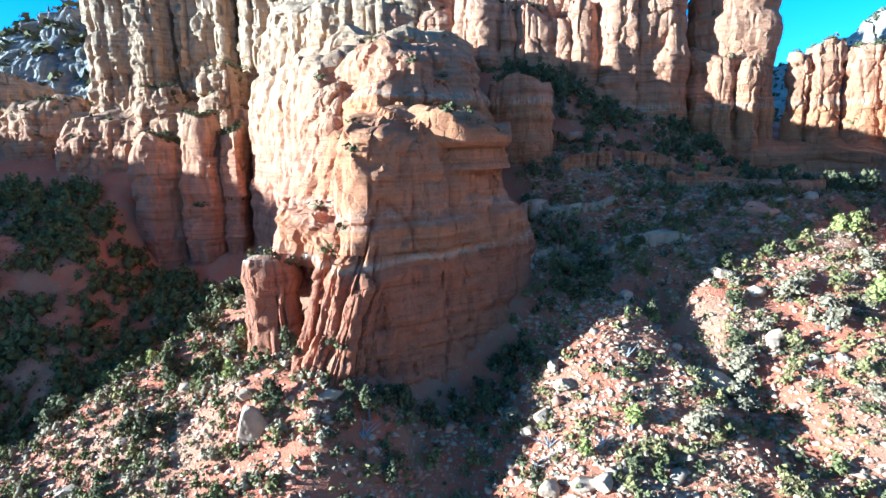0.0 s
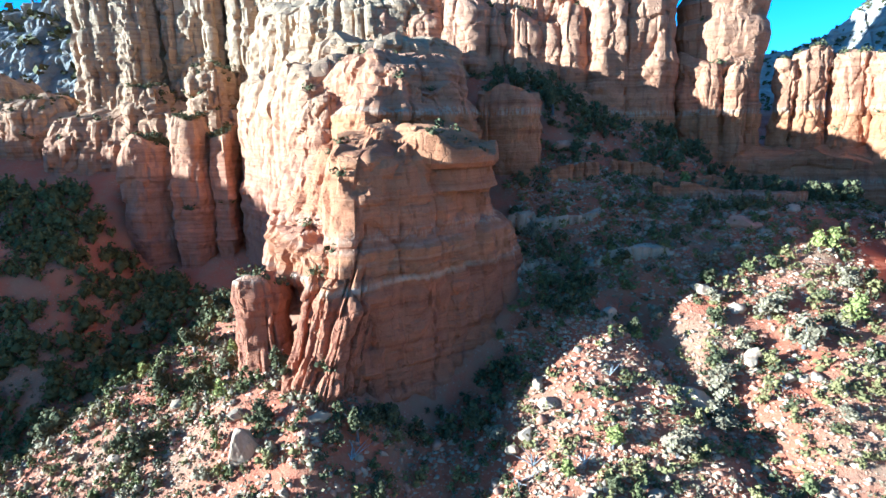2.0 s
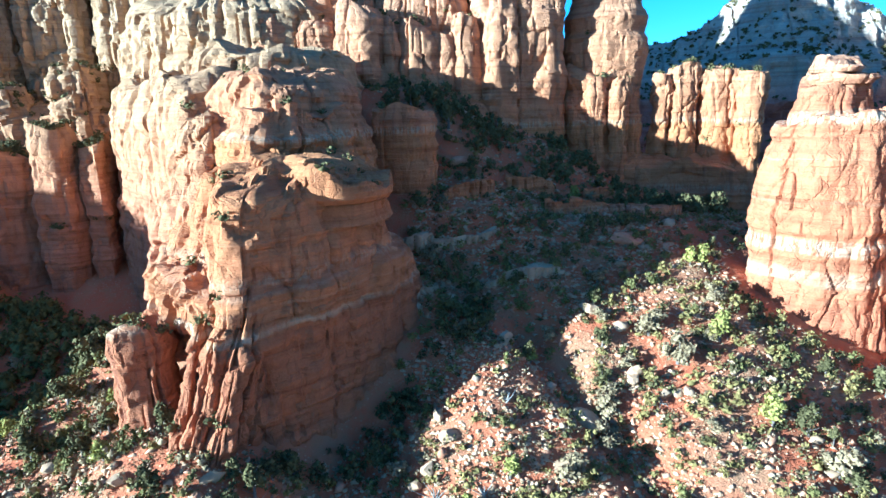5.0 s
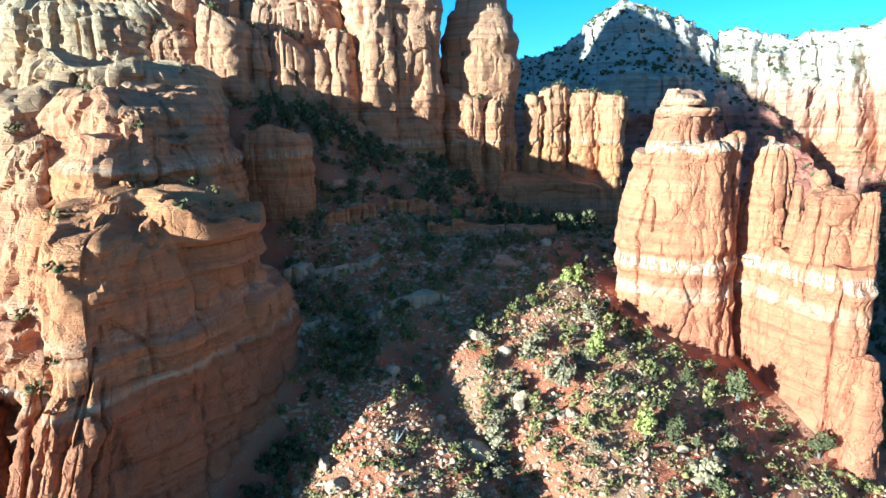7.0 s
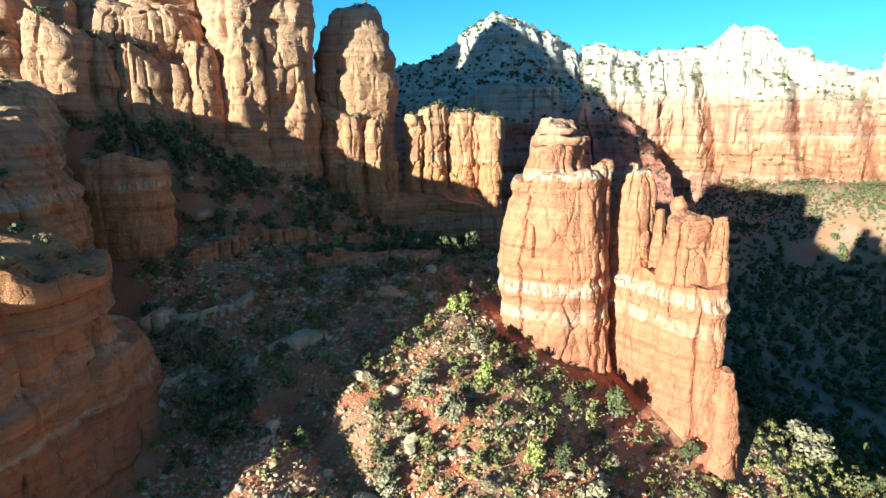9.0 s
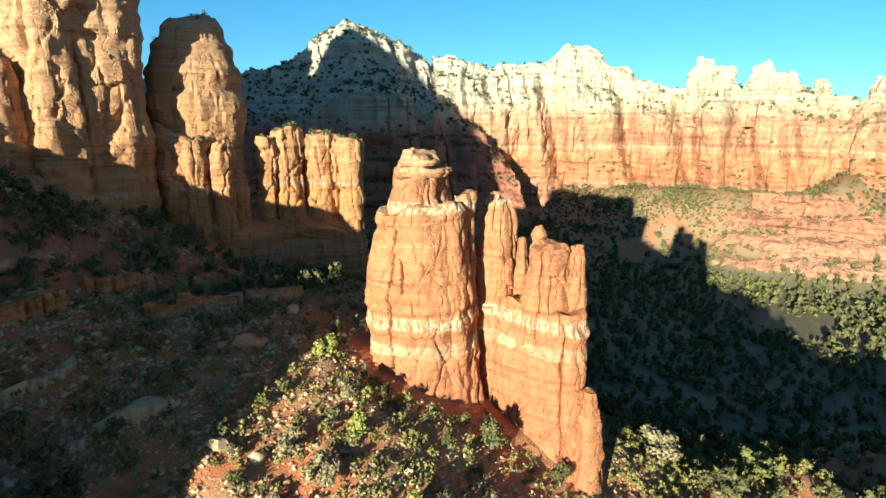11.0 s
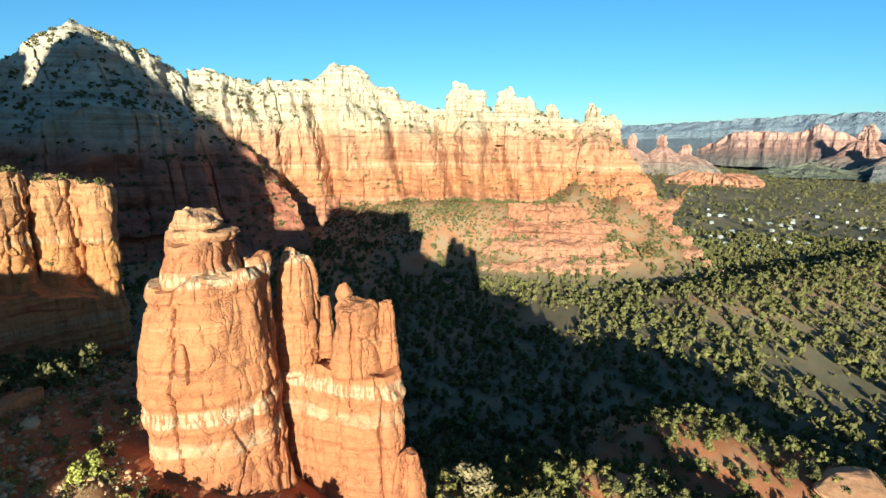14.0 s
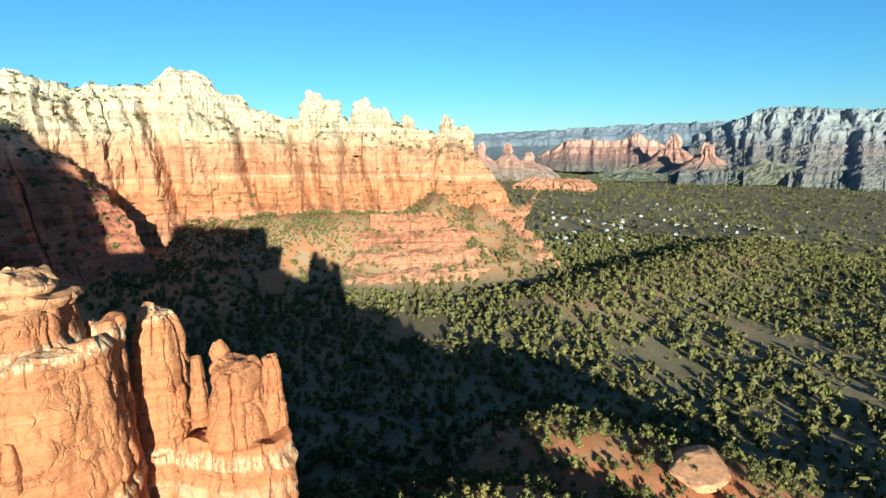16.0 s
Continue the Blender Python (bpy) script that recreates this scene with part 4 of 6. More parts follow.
# ---------------------------------------------------------------- the spires
SPIRE = dict(cell=3.8, groove=0.32, bulge=0.2, ledge=0.14, rough=0.15, flute=0.06, block=0.17, fine=0.4)
PIER = dict(SPIRE, grid=0.16, cell=2.4, groove=0.15, cap=0.04)
KNOB = dict(SPIRE, profile=((0, 0.75), (0.5, 1.1), (1, 0.5)), grid=0.1, cell=2, groove=0.02, bulge=0.02, ledge=0.04, rough=0.06, block=0.03)
rock_thing("rock_spire", "sunlit orange sandstone spire with pale bands and a cap block", "rock spire", [
    ("shaft", [(42.6, 50.0), (42.8, 46.4), (45.4, 43.2), (49.2, 41.4), (52.0, 43.0), (52.2, 47.4), (49.5, 50.6), (45, 51.8)], -22, 6.6,
     dict(SPIRE, profile=((0, 1.16), (0.2, 1.03), (0.45, 0.99), (0.6, 1.02), (0.66, 1.03), (0.76, 0.96), (0.86, 0.88), (0.94, 0.81), (0.965, 0.84), (1, 0.74)), grid=0.17, cap=0.02, seed=81)),
    ("pier", round_plan(48.6, 42.9, 1.5, 1.4, 0, 34), -22, -8.6, dict(PIER, profile=((0, 1.5), (0.5, 1.1), (0.9, 0.8), (1, 0.5)), lean=(0.05, 0.04), seed=94)),
    ("pier", round_plan(51.2, 42.2, 1.2, 1.2, 0, 36), -22, -6.0, dict(PIER, profile=((0, 1.6), (0.5, 1.1), (0.9, 0.8), (1, 0.5)), lean=(0.0, 0.04), seed=93)),
    ("cap_block", round_plan(48.2, 47.6, 3.8, 3.2, 0, 2), 4.4, 9.6, dict(SPIRE, profile=((0, 1.12), (0.3, 1.04), (0.5, 0.92), (0.8, 0.84), (1, 0.78)), grid=0.12, cell=4, groove=0.12, ledge=0.14, cap=0.02, block=0.16, seed=82)),
    ("cap_slab", round_plan(48.7, 47.5, 3.05, 2.7, 0, 12), 9.2, 10.5, dict(SPIRE, profile=((0, 0.86), (0.4, 1.0), (0.7, 0.97), (1, 0.88)), grid=0.11, cell=3.5, groove=0.06, ledge=0.14, rough=0.14, cap=0.02, seed=96)),
    ("cap_slab", round_plan(48.5, 47.6, 2.5, 2.3, 0, 13), 10.3, 11.3, dict(SPIRE, profile=((0, 0.85), (0.4, 1.0), (1, 0.8)), grid=0.11, cell=3.5, groove=0.06, ledge=0.12, rough=0.12, cap=0.05, seed=97)),
    ("shoulder", round_plan(51.4, 44.0, 1.25, 1.2, 0, 3), -18, 7.4, dict(PIER, profile=((0, 1.6), (0.4, 1.3), (0.7, 1.1), (0.9, 0.85), (0.96, 1.02), (1, 0.85)), seed=83)),
    ("shoulder", round_plan(52.2, 45.8, 0.9, 1.0, 0, 35), -18, 7.0, dict(PIER, profile=((0, 2.0), (0.5, 1.4), (0.85, 0.85), (0.94, 1.0), (1, 0.7)), seed=95)),
    ("knob", round_plan(43.5, 46.0, 0.55, 0.6, 0, 4), -2.2, 1.2, dict(KNOB, seed=84)),
    ("knob", round_plan(44.8, 44.4, 0.8, 0.75, 0, 5), -1.0, 1.3, dict(KNOB, seed=90)),
], spire_rock, 32)
rock_thing("rock_spire", "sunlit orange sandstone double spire with bands and deep clefts", "rock spire", [
    ("shaft", [(54.0, 46.0), (53.0, 41), (52.6, 36.2), (53.4, 31.8), (56.4, 30.8), (60, 35), (61.5, 42), (58, 47)], -26, -4.2,
     dict(SPIRE, profile=((0, 1.16), (0.3, 1.03), (0.6, 0.99), (0.85, 0.97), (0.9, 1.0), (1, 0.9)), grid=0.19, cell=4.4, cap=0.02, seed=85)),
    ("summit", round_plan(56.6, 43.4, 2.5, 2.3, 0, 4), -8, 6.0, dict(SPIRE, profile=((0, 1.45), (0.3, 1.36), (0.42, 1.2), (0.55, 1.1), (0.68, 1.04), (0.74, 0.92), (0.86, 0.9), (0.94, 0.8), (1, 0.6)), grid=0.13, cell=3.2, cap=0.06, tilt=(0.05, 0.1), seed=86)),
    ("summit_pier", round_plan(54.8, 42.6, 1.2, 1.3, 0, 45), -14, 3.0, dict(PIER, profile=((0, 1.5), (0.5, 1.15), (0.9, 0.95), (1, 0.7)), lean=(0.03, 0.02), seed=103)),
    ("finger", round_plan(56.4, 39.9, 0.75, 0.75, 0, 5), -8, 2.2, dict(SPIRE, profile=((0, 1.5), (0.8, 0.95), (1, 0.8)), grid=0.11, cell=2.2, groove=0.1, bulge=0.06, ledge=0.08, rough=0.1, block=0.1, cap=0.03, seed=87)),
    ("summit", round_plan(55.8, 36.2, 2.5, 2.4, 0, 6), -8, 3.0, dict(SPIRE, profile=((0, 1.45), (0.3, 1.36), (0.42, 1.16), (0.55, 1.1), (0.8, 0.98), (0.92, 0.9), (1, 0.7)), grid=0.13, cell=4, cap=0.05, tilt=(0, 0.05), seed=88)),
    ("knob", round_plan(56.0, 37.6, 0.8, 0.8, 0, 8), 2.2, 4.0, dict(KNOB, seed=105)),
    ("summit_pier", round_plan(56.8, 33.6, 1.1, 1.1, 0, 46), -8, 2.4, dict(PIER, profile=((0, 1.5), (0.6, 1.15), (0.9, 0.9), (1, 0.75)), seed=104)),
    ("foot", round_plan(54.6, 30.4, 1.7, 1.8, 0, 7), -28, -12.5, dict(SPIRE, profile=((0, 1.9), (0.6, 1.2), (1, 0.6)), grid=0.18, cell=2.2, seed=89)),
], spire_rock, 32)

# ---------------------------------------------------------------- ledges across the bowl
def ledge_strip(name, label, line, height, deep, seed, stone):
    """A low broken wall of rock along the slope, rising with it. line: its front edge in plan."""
    p = np.array(line, float)
    back = [(x + 0.15 * deep, y + deep) for x, y in p[::-1]]
    lie = ground_height(p[:, 0], p[:, 1])
    rise = float(np.polyfit(p[:, 0], lie, 1)[0])
    z = float(lie.mean())
    return rock_thing(name, label, "rock ledge", [("ledge", [tuple(r) for r in p] + back, z - 2.5, z + height,
                      dict(profile=((0, 1.0), (0.85, 0.99), (0.9, 1.01), (1, 0.98)), grid=0.17, cell=1.7, groove=0.3, bulge=0.1, ledge=0.12, rough=0.1, cap=0.0, tilt=(rise, 0), seed=seed))], stone, group="rock ledges in the bowl")


BOWL_LEDGES = (([(6.4, 53.6), (8.8, 54.2), (11.2, 54.3)], 0.75, 1.3, 211), ([(15.8, 53.7), (18.6, 53.8), (20.7, 53.3), (23.6, 52.5)], 0.75, 1.3, 212),
               ([(5.7, 58.4), (7.6, 59.0), (12.6, 58.9), (18.6, 59.2)], 1.2, 2.0, 213), ([(25.5, 62.0), (29, 62.4), (33, 62.1), (35.5, 61.6)], 0.8, 2.2, 214),
               ([(36, 61.2), (38.5, 60.6), (41, 60.2), (42.4, 60.3)], 0.8, 2.4, 215), ([(22, 66.5), (25, 67.4), (29, 68.2)], 1.6, 2.0, 216),
               ([(33.0, 67.5), (36.6, 69.2), (41.4, 71.4)], 1.1, 1.6, 217), ([(12.5, 63.4), (16, 64.2), (19.5, 64.2)], 1.2, 1.8, 218))
for line, height, deep, seed in BOWL_LEDGES:
    light = seed in (211, 212, 213)
    ledge_strip("rock_ledge", "low broken ledge of pale rock across the scree" if light else "low broken ledge of red rock across the scree", line, height, deep, seed, stone_pale if light else near_rock)


def off_ledges(x, y):
    """0 on and just below the ledges of the bowl, 1 away from them."""
    free = np.ones_like(x)
    for line, *_ in BOWL_LEDGES:
        for (ax, ay), (bx, by) in zip(line, line[1:]):
            free = np.minimum(free, step(1.2, 2.4, to_segment(x, y + 0.9, ax, ay, bx, by)[0]))
    return free


# ---------------------------------------------------------------- the far ridge and mountain
CREST = [(352, 318, 70), (372, 299, 66), (385, 286, 62), (405, 267, 65), (417, 250, 66), (428, 232, 74), (443, 208, 64), (456, 185, 50), (466, 161, 43), (469, 150, 47), (471, 142, 58), (474, 128, 54), (477, 116, 39), (479, 110, 38), (480, 105, 56), (482, 88, 49), (484, 74, 40), (487, 52, 35), (488, 44, 31), (488, 38, 41), (491, 24, 35), (492, 17, 31), (496, 12, -10), (503, 10, -60)]
WALL = [(-70, 0.55), (-30, 0.8), (-8, 0.95), (0, 1), (5, 0.94), (11, 0.84), (15, 0.76), (24, 0.7), (29, 0.64), (33, 0.35), (36, 0.12), (39, 0.02), (44, -0.2), (50, -0.5)]
ribbon_thing("cliff_ridge", "long sunlit cliff, orange below and cream above, with knobbed summits", "cliff", [
    ("wall", CREST, WALL, -28, dict(nu=420, nv=120, size=3.4, spur=13, seed=101, side=1, ledge=0.8, clefts=((0.31, 14, 7), (0.47, 16, 8), (0.6, 20, 10), (0.72, 15, 7), (0.8, 12, 6)))),
], far_rock)
ridge = bpy.data.objects["cliff_ridge"]
for k, (x, y, r, top) in enumerate([(440, 236, 28, 77), (456, 208, 18, 60), (466, 143, 13, 64), (470, 130, 9, 58), (476, 106, 10, 61), (478, 90, 10, 52), (482, 69, 8, 46), (484, 35, 10, 45), (486, 22, 9, 38)]):
    v, f = column(round_plan(x, y, r, r, 0, k), 15 if r < 20 else 28, top, profile=((0, 1.25), (0.5, 1.1), (0.66, 1.0), (0.72, 0.86), (0.88, 0.72), (1, 0.45)), grid=0.9, size=2.6, cell=3, ledge=0.5, rough=0.5, bulge=0.2, seed=190 + k)
    part("knob", mesh_of("knob", v - np.array(ridge.location), f, far_rock), ridge)
FLANK = [(-90, 0.2), (-40, 0.72), (0, 1), (12, 0.93), (30, 0.78), (50, 0.66), (66, 0.6), (74, 0.45), (84, 0.4), (92, 0.18), (100, 0.1), (110, -0.05), (120, -0.4)]
ribbon_thing("white_mountain", "pale layered sandstone mountain with scrub over dark red cliffs", "mountain", [
    ("flank", [(60, 470, 30), (150, 440, 44), (215, 408, 50), (255, 388, 58), (280, 372, 78), (300, 358, 92), (322, 344, 84), (345, 328, 70), (366, 314, 50), (384, 304, 20)], FLANK, -45, dict(nu=360, nv=120, size=5, spur=16, seed=111, rough=0.9, ledge=1.0)),
], pale_rock)

# red benches and a stepped tail below the far ridge
BENCH = dict(profile=((0, 1.1), (0.55, 1.03), (0.8, 1.0), (1, 0.9)), grid=0.9, size=2.0, cell=4, groove=0.4, bulge=0.3, ledge=0.7, rough=0.6, cap=0.03, block=0.4)
rock_thing("red_bench", "bare red rock benches in steps below the far cliff", "rock ledge", [
    ("bench", [(404, 92), (405, 75), (408, 55), (413, 38), (428, 32), (430, 90)], -52, -28, dict(BENCH, seed=301)),
    ("bench", [(388, 98), (390, 72), (394, 48), (401, 24), (410, 8), (422, 12), (416, 94)], -64, -39, dict(BENCH, seed=302)),
    ("bench", [(371, 102), (374, 66), (379, 44), (388, 18), (399, -4), (410, 2), (402, 96)], -76, -50, dict(BENCH, seed=303)),
    ("bench", [(356, 100), (359, 70), (365, 44), (374, 16), (386, -10), (398, -6), (388, 96)], -86, -61, dict(BENCH, seed=311)),
] + [
    ("rib", round_plan(x, y, 8, 11, 40, 61 + k), -90, z, dict(BENCH, grid=0.8, profile=((0, 2.4), (0.4, 1.5), (0.7, 1.1), (1, 0.75)), seed=304 + k))
    for k, (x, y, z) in enumerate([(464, 14, -6), (459, 6, -15), (455, -2, -22), (451, -10, -29), (447, -18, -36), (441, -25, -43), (434, -32, -50), (427, -38, -56), (419, -44, -62), (410, -50, -67)])
], far_rock)

# ---------------------------------------------------------------- the horizon
def far_place(az, el, dist, from_z=20.0):
    """A place by its bearing, its height in degrees over the level and its distance from the end of the walk."""
    return (12 + dist * math.sin(radians(az)), 16 + dist * math.cos(radians(az)), from_z + dist * math.tan(radians(el)))


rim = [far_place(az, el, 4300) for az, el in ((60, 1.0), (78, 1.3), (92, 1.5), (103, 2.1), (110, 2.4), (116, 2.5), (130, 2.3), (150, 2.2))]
ribbon_thing("horizon_mesa", "long flat mesa along the horizon, distance haze put into its blue-grey colour", "mesa", [
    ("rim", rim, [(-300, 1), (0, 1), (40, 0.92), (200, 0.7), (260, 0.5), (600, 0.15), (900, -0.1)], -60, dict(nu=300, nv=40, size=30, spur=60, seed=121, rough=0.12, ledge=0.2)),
], hazy_mesa_rock)
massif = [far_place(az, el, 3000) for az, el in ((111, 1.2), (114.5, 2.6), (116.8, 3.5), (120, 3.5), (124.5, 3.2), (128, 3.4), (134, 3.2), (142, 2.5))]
ribbon_thing("far_mountain", "mountain with pale cliffs above red foothills, blue haze put into its colour", "mountain", [
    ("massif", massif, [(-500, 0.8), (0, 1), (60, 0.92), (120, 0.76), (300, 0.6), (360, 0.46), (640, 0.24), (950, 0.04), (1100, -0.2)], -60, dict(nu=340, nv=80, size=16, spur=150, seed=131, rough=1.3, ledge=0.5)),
], hazy_mountain_rock)
for az, el, dist, width, label in ((109.5, 1.4, 2500, 1.0, "stepped red pyramid-shaped butte"), (112.4, 0.3, 2200, 1.0, "low red pyramid-shaped butte with dark scrub")):
    x, y, z = far_place(az, el, dist)
    r = dist * math.tan(radians(width))
    rock_thing("pyramid_butte", label + " on the far plain", "butte", [
        ("butte", round_plan(x, y, 1.7 * r, 1.7 * r, 0, 4), -75, z, dict(profile=((0, 2.6), (0.3, 1.5), (0.5, 0.95), (0.62, 0.62), (0.68, 0.42), (0.9, 0.34), (1, 0.2)), grid=6, size=14, cell=3, ledge=0.8, seed=141))], red_far)
red_rim = [far_place(az, el, 2900) for az, el in ((96.8, -0.6), (98.4, 0.1), (99.6, 0.85), (102, 0.95), (104.6, 0.85), (106.1, 1.6), (107.0, 1.05), (108.4, 0.6), (109.2, -0.4))]
ribbon_thing("red_mesa", "sunlit pink-red flat-topped mesa above a wide apron", "mesa", [
    ("rim", red_rim, [(-200, 0.6), (-40, 0.95), (0, 1), (14, 0.95), (30, 0.74), (110, 0.58), (130, 0.47), (360, 0.12), (460, -0.1)], -60, dict(nu=260, nv=50, size=9, spur=60, seed=151, rough=0.7, ledge=0.5)),
], red_far)
for az, el, dist, width in ((106, -2.0, 2100, 3.2), (112, -1.6, 2200, 3.4), (118, -1.0, 2100, 3.2)):
    x, y, z = far_place(az, el, dist)
    r = dist * math.tan(radians(width))
    rock_thing("foothill", "grey-green scrub-covered foothill on the far plain", "hill", [
        ("slope", round_plan(x, y, 0.9 * r, 1.3 * r, 0, int(az)), -85, z, dict(profile=((0, 1.5), (0.4, 1.0), (0.75, 0.55), (1, 0.12)), grid=7, size=10, cell=6, groove=0.3, bulge=0.3, ledge=0.5, rough=1.3, block=0.6, seed=int(10 * az)))], hazy_hill_scrub)
for az, el, dist, width in ((91.0, 0.5, 1500, 0.9), (93.8, 0.7, 1550, 0.8), (95.8, -0.4, 1600, 1.1)):
    x, y, z = far_place(az, el, dist)
    r = dist * math.tan(radians(width))
    rock_thing("red_butte", "red butte with ragged pinnacles on the plain", "butte", [
        ("butte", round_plan(x, y, 1.1 * r, 1.1 * r, 0, 6), -75, z, dict(profile=((0, 3.4), (0.3, 2.6), (0.55, 1.7), (0.66, 0.95), (0.72, 0.5), (0.95, 0.36), (1, 0.25)), grid=3, size=6, cell=3, groove=1.0, seed=161))], red_far)
x, y, z = far_place(98.8, -3.0, 1250)
rock_thing("red_outcrop", "low bare red rock outcrop among trees", "rock outcrop", [
    ("outcrop", round_plan(x, y, 25, 85, -8, 7), -75, z, dict(profile=((0, 1.3), (0.6, 1.1), (0.85, 0.95), (1, 0.75)), cap=0.02, grid=3, size=6, cell=3, ledge=0.7, seed=171, block=0.8, rough=0.9))], far_rock)


# ---------------------------------------------------------------- plants and stones
def leaf_cloud(rng, n, lobes, leaf):
    """Small leaf sprays over a few uneven lobes. lobes: rows of centre and radii."""
    lobes = np.array(lobes, float)
    pick = rng.integers(0, len(lobes), n)
    way = rng.normal(size=(n, 3))
    way /= np.linalg.norm(way, axis=1)[:, None]
    c = lobes[pick, :3] + way * lobes[pick, 3:] * rng.uniform(0.72, 1.08, n)[:, None]
    u = np.cross(way + 0.7 * rng.normal(size=(n, 3)), rng.normal(size=(n, 3)))
    u /= np.linalg.norm(u, axis=1)[:, None]
    w = np.cross(u, way + 0.5 * rng.normal(size=(n, 3)))
    w /= np.maximum(1e-6, np.linalg.norm(w, axis=1))[:, None]
    a = leaf * rng.uniform(0.6, 1.3, n)[:, None]
    b = a * rng.uniform(0.5, 0.9, n)[:, None]
    v = np.stack([c - u * a, c - w * b * 0.8, c + u * a, c + w * b], 1).reshape(-1, 3)
    return v, np.arange(4 * n).reshape(-1, 4)


def lump(rng, rx, ry, rz, place=(0, 0, 0), k=6):
    """A closed uneven lump of four-cornered faces."""
    lat, lon = np.meshgrid(np.linspace(0.12, np.pi - 0.12, k), np.linspace(0, 2 * np.pi, 2 * k, endpoint=False), indexing="ij")
    r = 1 + 0.22 * rng.normal(size=lat.shape)
    v = np.stack([rx * r * np.sin(lat) * np.cos(lon), ry * r * np.sin(lat) * np.sin(lon), rz * r * np.cos(lat)], -1).reshape(-1, 3) + np.array(place)
    m = 2 * k
    i, j = np.meshgrid(np.arange(k - 1), np.arange(m), indexing="ij")
    q = np.stack([i * m + j, (i + 1) * m + j, (i + 1) * m + (j + 1) % m, i * m + (j + 1) % m], -1).reshape(-1, 4)
    return v, q


def joined(pieces):
    vs, qs, n = [], [], 0
    for v, q in pieces:
        vs.append(v)
        qs.append(q + n)
        n += len(v)
    return np.vstack(vs), np.vstack(qs)


def tube(points, radii, sides=7):
    """A tapered limb."""
    pts = np.array(points, float)
    a = np.linspace(0, 2 * np.pi, sides, endpoint=False)
    rows = [np.c_[p[0] + r * np.cos(a), p[1] + r * np.sin(a), np.full(sides, p[2])] for p, r in zip(pts, radii)]
    i, j = np.meshgrid(np.arange(len(pts) - 1), np.arange(sides), indexing="ij")
    q = np.stack([i * sides + j, i * sides + (j + 1) % sides, (i + 1) * sides + (j + 1) % sides, (i + 1) * sides + j], -1).reshape(-1, 4)
    return np.vstack(rows), q


def crown_lobes(rng, height, width, count, conic):
    rows = []
    for _ in range(count):
        h = rng.uniform(0.22, 0.95)
        w = width * (1 - conic * h) * 0.5
        a, r = rng.uniform(0, 2 * np.pi), rng.uniform(0.1, 0.75)
        s = rng.uniform(0.3, 0.55)
        rows.append((w * r * math.cos(a), w * r * math.sin(a), h * height * 0.92, width * s * 0.55 * (1.1 - 0.5 * h), width * s * 0.55 * (1.1 - 0.5 * h), height * 0.17))
    return rows


def make_tree(seed, height, width, conic, material, label, leaves=520):
    rng = np.random.default_rng(seed)
    root = empty("juniper_tree", (0, 0, 0))
    limbs = [tube([(0, 0, -0.5), (0.05, 0.02, 0.25 * height), (0.0, 0.1, 0.55 * height), (0.05, 0, 0.85 * height)], [0.055 * width + 0.05, 0.05 * width, 0.03 * width, 0.01])]
    for _ in range(5):
        a, h = rng.uniform(0, 2 * np.pi), rng.uniform(0.15, 0.6) * height
        r = 0.36 * width
        limbs.append(tube([(0, 0, h), (r * 0.5 * math.cos(a), r * 0.5 * math.sin(a), h + 0.1 * height), (r * math.cos(a), r * math.sin(a), h + 0.22 * height)], [0.05, 0.035, 0.015], 5))
    part("trunk", quad_mesh("trunk", *joined(limbs), bark), root)
    lobes = crown_lobes(rng, height, width, 13, conic)
    cores = [lump(rng, 0.62 * l[3], 0.62 * l[4], 0.6 * l[5], l[:3], 3) for l in lobes]
    part("crown", quad_mesh("crown", *joined([leaf_cloud(rng, leaves, lobes, 0.09 + 0.024 * width)] + cores), material), root)
    return tagged(root, label, "tree", "trees on the slope")


def inside(x, y, corners):
    p = np.array(corners, float)
    hit = np.zeros(np.shape(x), bool)
    for (ax, ay), (bx, by) in zip(p, np.roll(p, -1, 0)):
        hit ^= ((ay > y) != (by > y)) & (x < (bx - ax) * (y - ay) / (by - ay + 1e-12) + ax)
    return hit


ROCK_PLANS = [[(-14.5, 43.5), (-8.2, 40.5), (-2.7, 41.6), (4.2, 45.6), (8.4, 51), (9, 64), (12.5, 66), (11, 70), (4, 84), (34, 80), (45, 77), (60, 72), (63, 80), (60, 130), (-30, 130), (-30, 84), (-18, 72), (-18.5, 54)],
              [(41.5, 52), (41.5, 46), (45, 41.2), (50, 39.8), (53.5, 43), (53, 50), (47, 55)], [(52, 46.5), (50.8, 36), (51.5, 29), (57, 28), (62, 35), (63, 43), (58, 49)],
              [(-54, 90), (-42, 87), (-24, 76), (-20, 100), (-24, 130), (-82, 130), (-82, 100), (-60, 97)]]


def on_soil(x, y):
    ok = np.ones(np.shape(x), bool)
    for plan in ROCK_PLANS:
        ok &= ~inside(x, y, plan)
    return ok


def scatter(rng, n, x0, x1, y0, y1, keep):
    x, y = rng.uniform(x0, x1, n), rng.uniform(y0, y1, n)
    ok = on_soil(x, y) & (rng.uniform(size=n) < keep(x, y))
    return x[ok], y[ok]


